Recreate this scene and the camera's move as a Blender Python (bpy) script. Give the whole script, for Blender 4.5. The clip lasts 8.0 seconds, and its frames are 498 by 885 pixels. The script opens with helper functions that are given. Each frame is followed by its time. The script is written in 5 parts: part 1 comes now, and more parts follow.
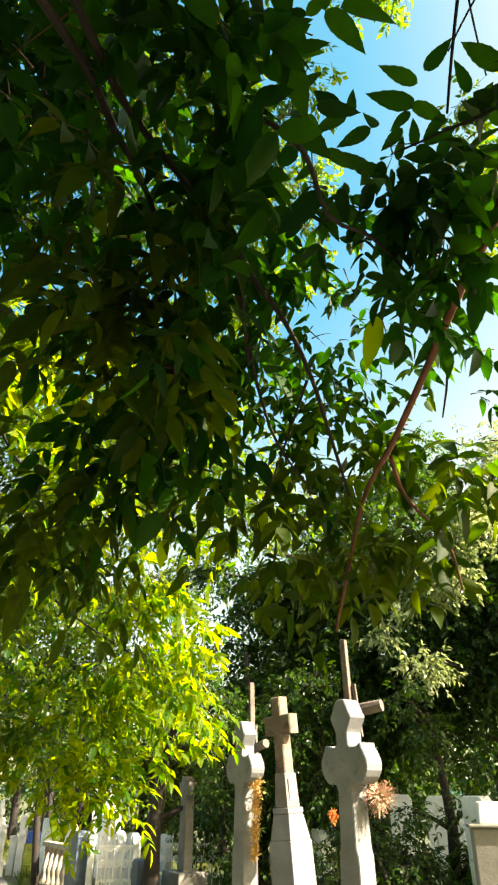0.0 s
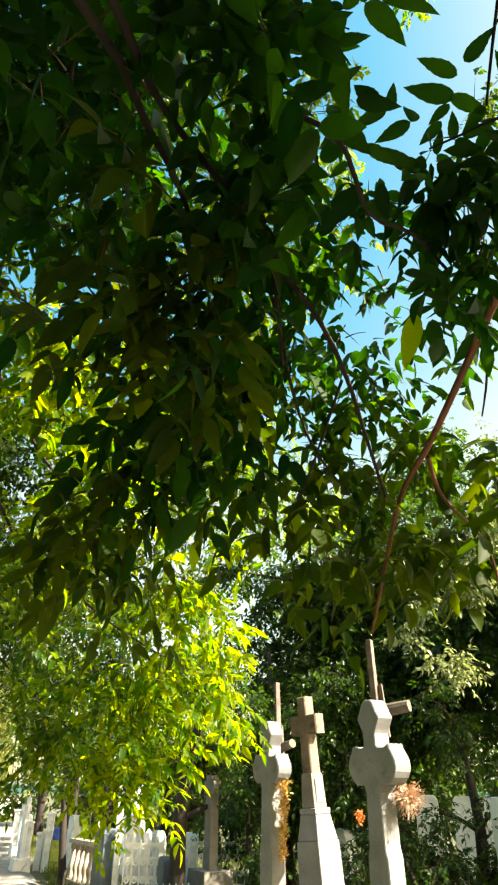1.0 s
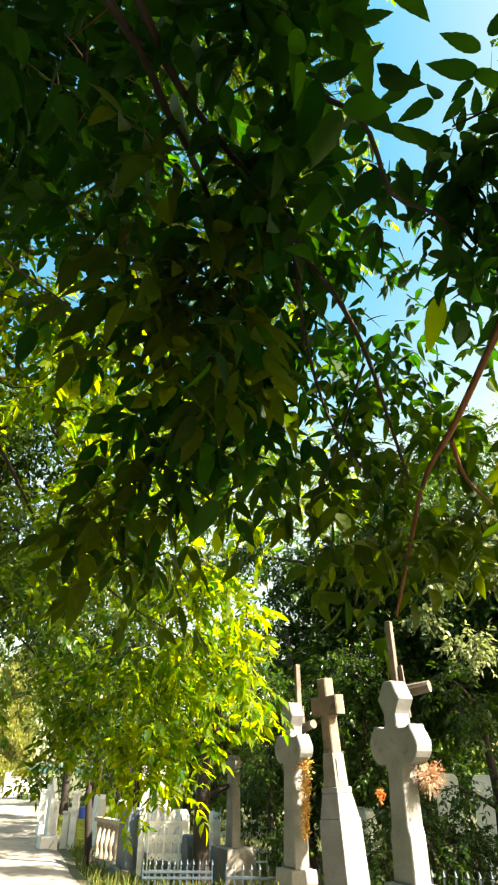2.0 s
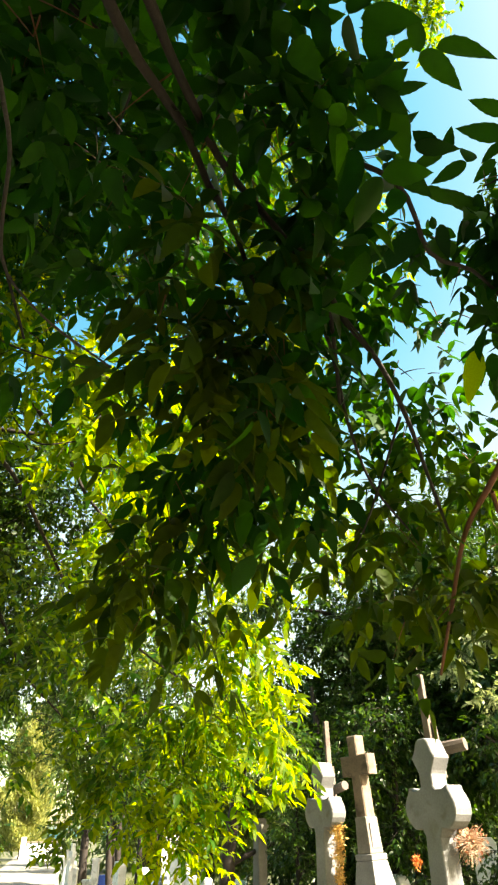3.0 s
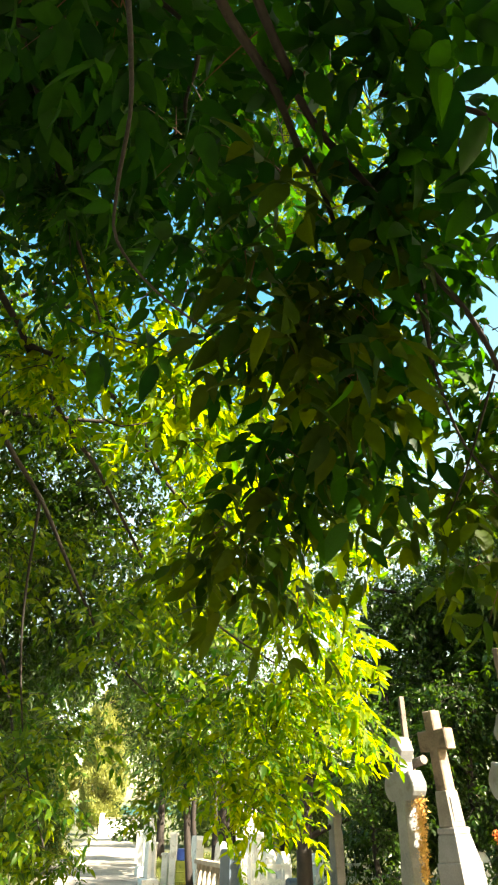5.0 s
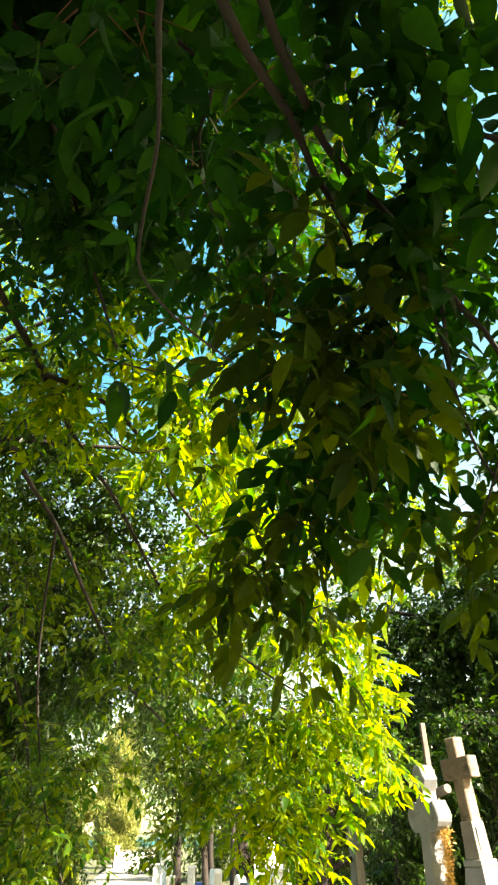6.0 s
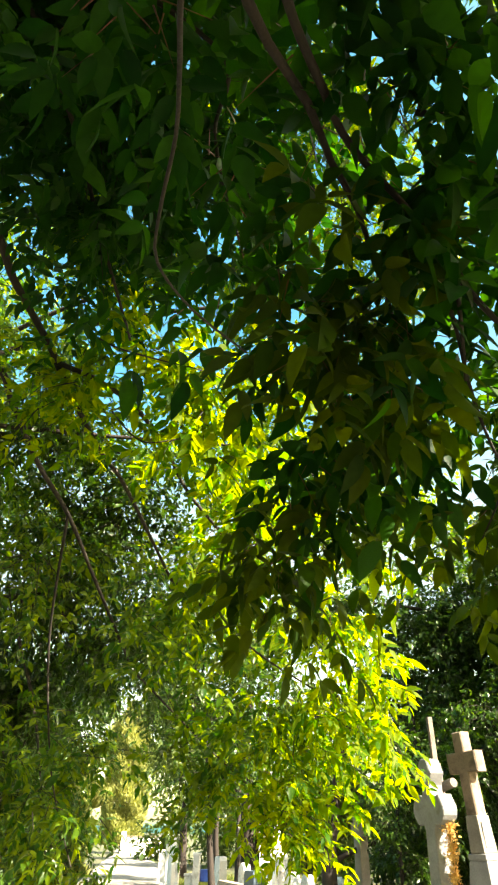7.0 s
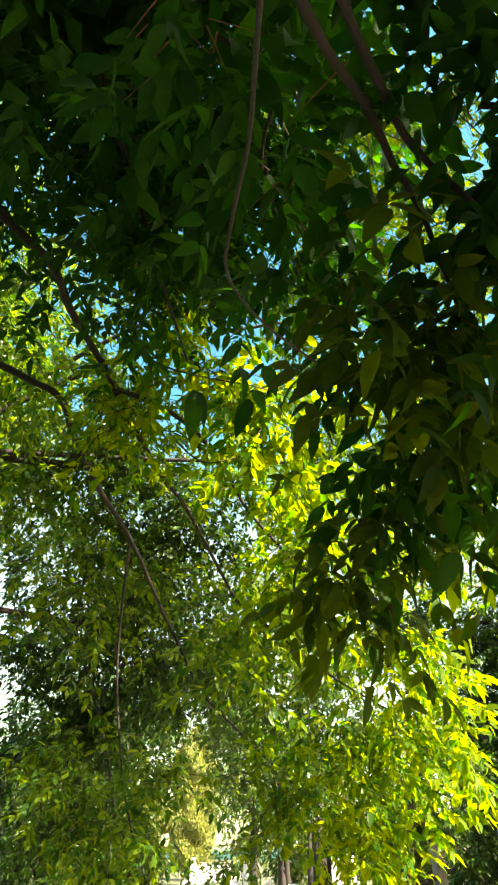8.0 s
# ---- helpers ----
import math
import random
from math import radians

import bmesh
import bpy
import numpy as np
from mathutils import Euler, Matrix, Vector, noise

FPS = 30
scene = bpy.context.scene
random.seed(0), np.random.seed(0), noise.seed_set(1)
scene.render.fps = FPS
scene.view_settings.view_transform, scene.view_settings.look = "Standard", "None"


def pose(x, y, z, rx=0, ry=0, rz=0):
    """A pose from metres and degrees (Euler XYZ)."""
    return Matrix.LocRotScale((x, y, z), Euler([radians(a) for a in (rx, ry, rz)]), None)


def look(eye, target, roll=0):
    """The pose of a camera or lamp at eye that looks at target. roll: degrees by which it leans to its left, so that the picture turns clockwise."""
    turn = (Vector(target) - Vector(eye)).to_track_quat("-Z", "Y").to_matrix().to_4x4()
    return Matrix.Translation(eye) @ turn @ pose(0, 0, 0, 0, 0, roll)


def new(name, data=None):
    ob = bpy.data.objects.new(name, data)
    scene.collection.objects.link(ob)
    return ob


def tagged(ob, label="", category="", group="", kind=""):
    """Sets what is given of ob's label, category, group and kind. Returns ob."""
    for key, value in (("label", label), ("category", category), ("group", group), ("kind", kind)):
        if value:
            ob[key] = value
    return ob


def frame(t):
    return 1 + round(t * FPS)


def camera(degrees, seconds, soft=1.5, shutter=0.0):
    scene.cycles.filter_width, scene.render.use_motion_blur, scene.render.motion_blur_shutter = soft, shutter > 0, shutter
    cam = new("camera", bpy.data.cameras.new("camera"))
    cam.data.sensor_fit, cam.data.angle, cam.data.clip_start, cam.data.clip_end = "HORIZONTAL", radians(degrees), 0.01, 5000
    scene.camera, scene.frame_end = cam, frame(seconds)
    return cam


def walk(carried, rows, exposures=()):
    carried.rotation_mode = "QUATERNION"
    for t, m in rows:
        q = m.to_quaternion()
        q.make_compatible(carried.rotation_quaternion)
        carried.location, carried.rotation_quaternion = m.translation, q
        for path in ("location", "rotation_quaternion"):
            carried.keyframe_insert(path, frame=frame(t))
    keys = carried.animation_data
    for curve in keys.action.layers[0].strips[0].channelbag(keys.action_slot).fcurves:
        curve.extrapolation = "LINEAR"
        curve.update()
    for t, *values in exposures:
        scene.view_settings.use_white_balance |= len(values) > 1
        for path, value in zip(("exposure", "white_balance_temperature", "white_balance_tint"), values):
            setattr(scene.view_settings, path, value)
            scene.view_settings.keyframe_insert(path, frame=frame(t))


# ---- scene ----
cam = camera(43.0, 8.0, soft=2.2)
PATH = [
    (0.0, pose(0.001, 0.003, 1.600, 119.20, 0.00, 0.00)),
    (0.5, pose(-0.021, 0.005, 1.607, 119.66, -0.08, 1.15)),
    (1.0, pose(-0.037, 0.013, 1.613, 119.07, -0.43, 1.78)),
    (1.5, pose(-0.053, 0.011, 1.609, 117.65, -0.61, 2.44)),
    (1.7, pose(-0.050, 0.009, 1.615, 117.58, -0.40, 2.80)),
    (2.8, pose(-0.105, 0.007, 1.617, 118.79, 0.05, 4.86)),
    (3.0, pose(-0.110, -0.002, 1.636, 121.92, 0.04, 5.19)),
    (3.5, pose(-0.152, -0.021, 1.646, 126.41, -0.84, 6.53)),
    (4.0, pose(-0.192, -0.004, 1.621, 123.55, -0.79, 10.13)),
    (5.3, pose(-0.218, 0.006, 1.600, 120.40, -0.03, 10.90)),
    (5.5, pose(-0.228, 0.001, 1.603, 120.58, 0.23, 11.52)),
    (6.0, pose(-0.229, 0.001, 1.610, 122.50, 0.07, 11.93)),
    (6.5, pose(-0.220, -0.011, 1.612, 122.91, -0.13, 11.56)),
    (7.0, pose(-0.234, -0.000, 1.608, 121.77, -1.12, 12.31)),
    (7.5, pose(-0.262, 0.001, 1.604, 123.15, -1.16, 15.11)),
    (8.0, pose(-0.286, 0.013, 1.613, 123.36, -1.07, 17.61)),
]
WHITE = (8200, 9)                 # kelvin, tint; the clip brightens slowly as more shade comes into view
walk(cam, PATH, [(0.0, 2.6, *WHITE), (1.5, 2.62, *WHITE), (3.0, 2.75, *WHITE), (4.0, 2.95, *WHITE), (5.5, 3.0, *WHITE), (8.0, 3.0, *WHITE)])

# ---- sky and sun ----
SUN_AZ, SUN_EL = 110.0, 39.0          # clockwise from +y, and above the horizon
world = bpy.data.worlds.new("sky")
scene.world = world
world.use_nodes = True
sky = world.node_tree.nodes.new("ShaderNodeTexSky")
sky.sky_type = "NISHITA"
sky.sun_disc = False
sky.sun_elevation, sky.sun_rotation = radians(SUN_EL), radians(SUN_AZ)
sky.air_density, sky.dust_density, sky.ozone_density = 1.0, 2.0, 6.6
world.node_tree.nodes["Background"].inputs[1].default_value = 0.09
deep = world.node_tree.nodes.new("ShaderNodeMix")      # the deep cyan of this sky
deep.data_type, deep.blend_type = "RGBA", "MULTIPLY"
deep.inputs[0].default_value, deep.inputs[7].default_value = 1.0, (0.46, 1.06, 0.88, 1)
world.node_tree.links.new(sky.outputs[0], deep.inputs[6])
haze = world.node_tree.nodes.new("ShaderNodeMix")      # which pales to white where the air is bright
haze.data_type, haze.blend_type = "RGBA", "MULTIPLY"
haze.inputs[0].default_value, haze.inputs[7].default_value = 1.0, (1.9, 1.32, 0.76, 1)
world.node_tree.links.new(sky.outputs[0], haze.inputs[6])
bright = world.node_tree.nodes.new("ShaderNodeRGBToBW")
world.node_tree.links.new(sky.outputs[0], bright.inputs[0])
share = world.node_tree.nodes.new("ShaderNodeMapRange")
share.inputs[1].default_value, share.inputs[2].default_value, share.inputs[4].default_value = 1.18, 1.6, 0.85
world.node_tree.links.new(bright.outputs[0], share.inputs[0])
air = world.node_tree.nodes.new("ShaderNodeMix")
air.data_type = "RGBA"
world.node_tree.links.new(share.outputs[0], air.inputs[0])
world.node_tree.links.new(deep.outputs[2], air.inputs[6])
world.node_tree.links.new(haze.outputs[2], air.inputs[7])
world.node_tree.links.new(air.outputs[2], world.node_tree.nodes["Background"].inputs[0])
sun = new("sun", bpy.data.lights.new("sun", "SUN"))
sun.data.energy, sun.data.angle, sun.data.color = 5.0, radians(0.5), (1.0, 0.96, 0.88)
to_sun = Vector((math.sin(radians(SUN_AZ)) * math.cos(radians(SUN_EL)),
                 math.cos(radians(SUN_AZ)) * math.cos(radians(SUN_EL)), math.sin(radians(SUN_EL))))
sun.matrix_world = look(to_sun * 60, (0, 0, 0))


# ---- materials ----
def nodes_of(name):
    m = bpy.data.materials.new(name)
    m.use_nodes = True
    return m, m.node_tree.nodes, m.node_tree.links, m.node_tree.nodes["Principled BSDF"]


def surface(name, dark, light, rough=0.8, metal=0.0, coarse=3.0, fine=60.0, bump=0.3, stain=None, stain_at=0.6):
    """A surface of two tones with coarse patches, fine grain, relief, and stains of a third tone."""
    m, n, l, bsdf = nodes_of(name)
    co = n.new("ShaderNodeTexCoord")
    big, small = n.new("ShaderNodeTexNoise"), n.new("ShaderNodeTexNoise")
    big.inputs["Scale"].default_value, small.inputs["Scale"].default_value = coarse, fine
    big.inputs["Detail"].default_value, small.inputs["Detail"].default_value = 6, 4
    l.new(co.outputs["Object"], big.inputs["Vector"])
    l.new(co.outputs["Object"], small.inputs["Vector"])
    add = n.new("ShaderNodeMath")
    add.operation = "MULTIPLY_ADD"
    add.inputs[1].default_value, add.inputs[2].default_value = 0.45, 0.0
    l.new(small.outputs["Fac"], add.inputs[0])
    half = n.new("ShaderNodeMath")
    half.operation = "MULTIPLY_ADD"
    half.inputs[1].default_value = 0.9
    l.new(big.outputs["Fac"], half.inputs[0])
    l.new(add.outputs[0], half.inputs[2])
    ramp = n.new("ShaderNodeValToRGB")
    ramp.color_ramp.elements[0].position, ramp.color_ramp.elements[1].position = 0.42, 0.88
    ramp.color_ramp.elements[0].color, ramp.color_ramp.elements[1].color = (*dark, 1), (*light, 1)
    l.new(half.outputs[0], ramp.inputs[0])
    colour = ramp.outputs[0]
    if stain:
        spots = n.new("ShaderNodeTexNoise")
        spots.inputs["Scale"].default_value, spots.inputs["Detail"].default_value = coarse * 1.7, 8
        spots.inputs["Distortion"].default_value = 0.6
        l.new(co.outputs["Object"], spots.inputs["Vector"])
        cut = n.new("ShaderNodeMapRange")
        cut.inputs[1].default_value, cut.inputs[2].default_value = stain_at - 0.06, stain_at + 0.1
        l.new(spots.outputs["Fac"], cut.inputs[0])
        mix = n.new("ShaderNodeMix")
        mix.data_type = "RGBA"
        mix.inputs[7].default_value = (*stain, 1)
        l.new(cut.outputs[0], mix.inputs[0])
        l.new(colour, mix.inputs[6])
        colour = mix.outputs[2]
    l.new(colour, bsdf.inputs["Base Color"])
    bsdf.inputs["Roughness"].default_value, bsdf.inputs["Metallic"].default_value = rough, metal
    relief = n.new("ShaderNodeBump")
    relief.inputs["Strength"].default_value, relief.inputs["Distance"].default_value = bump, 0.01
    l.new(half.outputs[0], relief.inputs["Height"])
    l.new(relief.outputs[0], bsdf.inputs["Normal"])
    return m


def leaf_surface(name, dark, light, shine, through_amount=0.45, rough=0.55, single=False, skew=0.0, gloss=0.12):
    """A thin leaf: glossy upper skin over green tissue that lets light through."""
    m, n, l, bsdf = nodes_of(name)
    if single:
        pick = n.new("ShaderNodeObjectInfo").outputs["Random"]
    else:
        pick = n.new("ShaderNodeNewGeometry").outputs["Random Per Island"]
    ramp = n.new("ShaderNodeValToRGB")
    ramp.color_ramp.elements[0].color, ramp.color_ramp.elements[1].color = (*dark, 1), (*light, 1)
    ramp.color_ramp.elements[0].position = skew
    l.new(pick, ramp.inputs[0])
    co = n.new("ShaderNodeTexCoord")
    veins = n.new("ShaderNodeTexNoise")
    veins.inputs["Scale"].default_value, veins.inputs["Detail"].default_value = 45, 4
    l.new(co.outputs["Object"], veins.inputs["Vector"])
    tone = n.new("ShaderNodeMapRange")
    tone.inputs[3].default_value, tone.inputs[4].default_value = 0.65, 1.35
    l.new(veins.outputs["Fac"], tone.inputs[0])
    scale = n.new("ShaderNodeVectorMath")
    scale.operation = "SCALE"
    l.new(ramp.outputs[0], scale.inputs[0])
    l.new(tone.outputs[0], scale.inputs["Scale"])
    l.new(scale.outputs[0], bsdf.inputs["Base Color"])
    bsdf.inputs["Roughness"].default_value = rough
    bsdf.inputs["Specular IOR Level"].default_value = gloss
    relief = n.new("ShaderNodeBump")
    relief.inputs["Strength"].default_value, relief.inputs["Distance"].default_value = 0.25, 0.004
    l.new(veins.outputs["Fac"], relief.inputs["Height"])
    l.new(relief.outputs[0], bsdf.inputs["Normal"])
    glow = n.new("ShaderNodeBsdfTranslucent")
    warm = n.new("ShaderNodeMix")
    warm.data_type = "RGBA"
    warm.blend_type = "MULTIPLY"
    warm.inputs[0].default_value = 1.0
    warm.inputs[7].default_value = (*shine, 1)
    l.new(scale.outputs[0], warm.inputs[6])
    l.new(warm.outputs[2], glow.inputs["Color"])
    mix = n.new("ShaderNodeMixShader")
    mix.inputs[0].default_value = through_amount
    l.new(bsdf.outputs[0], mix.inputs[1])
    l.new(glow.outputs[0], mix.inputs[2])
    l.new(mix.outputs[0], n["Material Output"].inputs["Surface"])
    return m

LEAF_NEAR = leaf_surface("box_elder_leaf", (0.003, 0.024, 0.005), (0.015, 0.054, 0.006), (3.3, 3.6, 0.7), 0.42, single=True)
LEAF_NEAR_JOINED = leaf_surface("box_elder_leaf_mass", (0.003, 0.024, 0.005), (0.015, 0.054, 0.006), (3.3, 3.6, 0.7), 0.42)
YOUNG_LEAF = leaf_surface("fresh_box_elder_leaf", (0.008, 0.036, 0.005), (0.044, 0.082, 0.006), (3.4, 3.4, 0.6), 0.5, single=True)
YOUNG_LEAF_JOINED = leaf_surface("fresh_box_elder_leaf_mass", (0.008, 0.036, 0.005), (0.044, 0.082, 0.006), (3.4, 3.4, 0.6), 0.5)
OLIVE = leaf_surface("young_box_elder_leaf", (0.010, 0.032, 0.004), (0.040, 0.062, 0.005), (3.2, 2.9, 0.5), 0.45, single=True)
OLIVE_JOINED = leaf_surface("young_box_elder_leaf_mass", (0.010, 0.032, 0.004), (0.040, 0.062, 0.005), (3.2, 2.9, 0.5), 0.45)
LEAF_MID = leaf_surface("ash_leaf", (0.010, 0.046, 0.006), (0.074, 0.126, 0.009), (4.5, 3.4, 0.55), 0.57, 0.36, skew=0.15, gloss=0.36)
# yellower copy of ash_leaf that paints sunlight onto the lit boughs
LEAF_SUNNY = leaf_surface("sunlit_ash_leaf", (0.020, 0.075, 0.006), (0.110, 0.165, 0.009), (4.8, 3.5, 0.5), 0.62, skew=0.1)
# brighter leaf colour that imitates sun shining through single blades
YELLOW_LEAF = leaf_surface("sun_glow_leaf", (0.11, 0.16, 0.010), (0.15, 0.19, 0.012), (4.2, 3.8, 0.5), 0.7)
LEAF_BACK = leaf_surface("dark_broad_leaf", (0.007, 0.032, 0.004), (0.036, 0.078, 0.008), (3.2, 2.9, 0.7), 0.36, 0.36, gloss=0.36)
# pale leaf colour that imitates sunlight on dark foliage
LEAF_PALE = leaf_surface("sunlit_pale_leaf", (0.028, 0.060, 0.018), (0.27, 0.30, 0.15), (2.4, 2.4, 1.6), 0.35, 0.34, gloss=0.55)
LEAF_FAR = leaf_surface("far_leaf", (0.03, 0.06, 0.02), (0.09, 0.12, 0.03), (2.5, 2.5, 1.5), 0.35)
NEEDLE = leaf_surface("thuja_spray", (0.12, 0.15, 0.045), (0.28, 0.29, 0.10), (2.0, 2.0, 1.0), 0.3, 0.6)
BARK = surface("bark", (0.006, 0.0045, 0.0035), (0.022, 0.014, 0.010), 0.85, coarse=8, fine=90, bump=0.7)
RED_BARK = surface("red_brown_twig_bark", (0.06, 0.016, 0.006), (0.19, 0.058, 0.022), 0.55, coarse=10, fine=120, bump=0.4)
# the blue in this base colour imitates cool shade on the crosses' fronts
STONE = surface("limewashed_stone_shade_tint", (0.112, 0.117, 0.126), (0.22, 0.228, 0.242), 0.8, coarse=4, fine=70, bump=0.35, stain=(0.12, 0.115, 0.095), stain_at=0.66)
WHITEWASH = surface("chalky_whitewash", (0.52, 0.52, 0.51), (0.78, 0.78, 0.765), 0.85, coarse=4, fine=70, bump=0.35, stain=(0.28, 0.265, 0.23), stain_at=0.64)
GREY_STONE = surface("grey_weathered_stone", (0.10, 0.095, 0.086), (0.21, 0.20, 0.18), 0.85, coarse=4, fine=60, bump=0.5, stain=(0.13, 0.13, 0.10), stain_at=0.6)
BROWN_STONE = surface("brownish_weathered_stone", (0.095, 0.07, 0.052), (0.22, 0.172, 0.13), 0.85, coarse=5, fine=70, bump=0.5, stain=(0.07, 0.055, 0.04), stain_at=0.6)
TAN_STONE = surface("tan_sandstone", (0.27, 0.22, 0.17), (0.48, 0.41, 0.33), 0.85, coarse=5, fine=70, bump=0.5, stain=(0.24, 0.19, 0.13), stain_at=0.6)
PLAQUE = surface("worn_grey_plaque", (0.09, 0.09, 0.10), (0.19, 0.19, 0.20), 0.4, coarse=6, fine=50, bump=0.15)
WOOD = surface("weathered_brown_wood", (0.05, 0.037, 0.032), (0.17, 0.135, 0.115), 0.8, coarse=6, fine=110, bump=0.6)
WHITE_METAL = surface("white_painted_metal", (0.62, 0.62, 0.60), (0.82, 0.82, 0.80), 0.45, coarse=5, fine=60, bump=0.1, stain=(0.30, 0.17, 0.09), stain_at=0.7)
BLUE_METAL = surface("blue_grey_painted_metal", (0.032, 0.052, 0.075), (0.075, 0.11, 0.15), 0.5, coarse=5, fine=60, bump=0.1)
BLUE_PLASTIC = surface("blue_plastic", (0.02, 0.06, 0.35), (0.05, 0.13, 0.55), 0.4, coarse=4, fine=40, bump=0.05)
GREEN_BARREL = surface("yellow_green_painted_metal", (0.30, 0.33, 0.04), (0.50, 0.52, 0.10), 0.5, coarse=5, fine=50, bump=0.1, stain=(0.15, 0.19, 0.03))
GRAVEL = surface("pale_dusty_gravel", (0.16, 0.152, 0.138), (0.28, 0.264, 0.24), 0.95, coarse=1.2, fine=45, bump=0.8, stain=(0.09, 0.084, 0.07), stain_at=0.58)
EARTH = surface("dry_grassy_earth", (0.03, 0.037, 0.014), (0.09, 0.082, 0.042), 0.95, coarse=0.7, fine=25, bump=0.9, stain=(0.03, 0.05, 0.014), stain_at=0.52)
GRASS = leaf_surface("grass_blade", (0.05, 0.09, 0.02), (0.17, 0.18, 0.06), (2.5, 2.3, 1.2), 0.35)
STRAW = surface("dry_flower_straw", (0.34, 0.22, 0.15), (0.58, 0.43, 0.31), 0.8, coarse=8, fine=60, bump=0.3)
RUST_PETAL = surface("faded_red_petal", (0.36, 0.09, 0.05), (0.58, 0.22, 0.12), 0.7, coarse=9, fine=70, bump=0.2)
AMBER_PETAL = surface("amber_dried_petal", (0.45, 0.22, 0.05), (0.72, 0.47, 0.16), 0.7, coarse=9, fine=70, bump=0.2)
ORANGE_PETAL = surface("orange_red_petal", (0.50, 0.10, 0.02), (0.75, 0.22, 0.05), 0.7, coarse=9, fine=70, bump=0.2)


# ---- building helpers ----
def empty(name, at, label, category, group="", kind=""):
    ob = new(name)
    ob.location = at
    return tagged(ob, label, category, group, kind)


def hang(ob, parent):
    """Make ob, which stands in world coordinates, a part of parent."""
    ob.parent = parent
    bpy.context.view_layer.update()
    ob.matrix_parent_inverse = parent.matrix_world.inverted()
    return ob


def part(name, bm, material, parent=None, label="", smooth=False):
    me = bpy.data.meshes.new(name)
    bm.to_mesh(me)
    bm.free()
    me.materials.append(material)
    if smooth:
        me.shade_smooth()
    ob = new(name, me)
    if label:
        ob["label"] = label
    if parent:
        ob.parent = parent          # the mesh is in the parent's own coordinates
    return ob


def arrays(name, verts, faces, material, smooth=False):
    """One mesh object out of numpy arrays; every face has the same number of corners."""
    me = bpy.data.meshes.new(name)
    k = faces.shape[1]
    me.vertices.add(len(verts))
    me.vertices.foreach_set("co", np.asarray(verts, np.float32).ravel())
    me.loops.add(faces.size)
    me.loops.foreach_set("vertex_index", np.asarray(faces, np.int32).ravel())
    me.polygons.add(len(faces))
    me.polygons.foreach_set("loop_start", np.arange(0, faces.size, k, dtype=np.int32))
    me.update(calc_edges=True)
    me.materials.append(material)
    if smooth:
        me.shade_smooth()
    return new(name, me)


def box(bm, size, at=(0, 0, 0), taper=1.0, bevel=0.0, turn=None):
    """A box that stands on at; its top is taper times its base."""
    made = bmesh.ops.create_cube(bm, size=1.0)["verts"]
    for v in made:
        k = taper if v.co.z > 0 else 1.0
        v.co = Vector((v.co.x * size[0] * k, v.co.y * size[1] * k, (v.co.z + 0.5) * size[2]))
        if turn is not None:
            v.co = turn @ v.co
        v.co += Vector(at)
    if bevel:
        edges = list({e for v in made for e in v.link_edges})
        bmesh.ops.bevel(bm, geom=edges, offset=bevel, segments=2, affect="EDGES", profile=0.6)


def plate(bm, outline, depth, bevel=0.0):
    """A flat outline in x and z, extruded to a depth along y."""
    front = [bm.verts.new((x, -depth / 2, z)) for x, z in outline]
    back = [bm.verts.new((x, depth / 2, z)) for x, z in outline]
    k = len(outline)
    bm.faces.new(front)
    bm.faces.new(back[::-1])
    for i in range(k):
        bm.faces.new((front[i], back[i], back[(i + 1) % k], front[(i + 1) % k]))
    bmesh.ops.recalc_face_normals(bm, faces=bm.faces)
    if bevel:
        rims = [e for e in bm.edges if abs(e.verts[0].co.y - e.verts[1].co.y) < 1e-6]
        bmesh.ops.bevel(bm, geom=rims, offset=bevel, segments=1, affect="EDGES")


def wear(bm, amount, scale=6.0):
    for v in bm.verts:
        v.co += noise.noise_vector(v.co * scale) * amount


def smooth_line(points, step):
    """Points along a smooth curve through the given ones, about a step apart."""
    p = [Vector(q) for q in points]
    out = []
    for i in range(len(p) - 1):
        a, b, c, d = p[max(i - 1, 0)], p[i], p[i + 1], p[min(i + 2, len(p) - 1)]
        k = max(2, int((c - b).length / step))
        for j in range(k):
            t = j / k
            out.append(0.5 * ((2 * b) + (c - a) * t + (2 * a - 5 * b + 4 * c - d) * t * t + (3 * b - a - 3 * c + d) * t ** 3))
    out.append(p[-1])
    return out


def tube_arrays(line, r0, r1, sides=6, knots=0.12):
    """Vertices and quads of a tapering, slightly knotty tube along a line."""
    line = [Vector(q) for q in line]
    k = len(line)
    verts, faces = [], []
    side = Vector((0.31, 0.57, 0.76))
    for i, q in enumerate(line):
        way = (line[min(i + 1, k - 1)] - line[max(i - 1, 0)]).normalized()
        a = way.cross(side).normalized()
        b = way.cross(a)
        f = i / (k - 1)
        r = (r0 + (r1 - r0) * f) * (1 + knots * noise.noise(q * 23))
        for s in range(sides):
            w = 2 * math.pi * s / sides
            verts.append(q + (a * math.cos(w) + b * math.sin(w)) * r)
    for i in range(k - 1):
        for s in range(sides):
            n = (s + 1) % sides
            faces.append((i * sides + s, i * sides + n, (i + 1) * sides + n, (i + 1) * sides + s))
    return verts, faces


def limb(name, tree, points, r0, r1, material=BARK, sides=8, step=0.03, label=""):
    v, f = tube_arrays(smooth_line(points, step), r0, r1, sides)
    ob = arrays(name, np.array(v), np.array(f), material, True)
    if label:
        ob["label"] = label
    return hang(ob, tree)


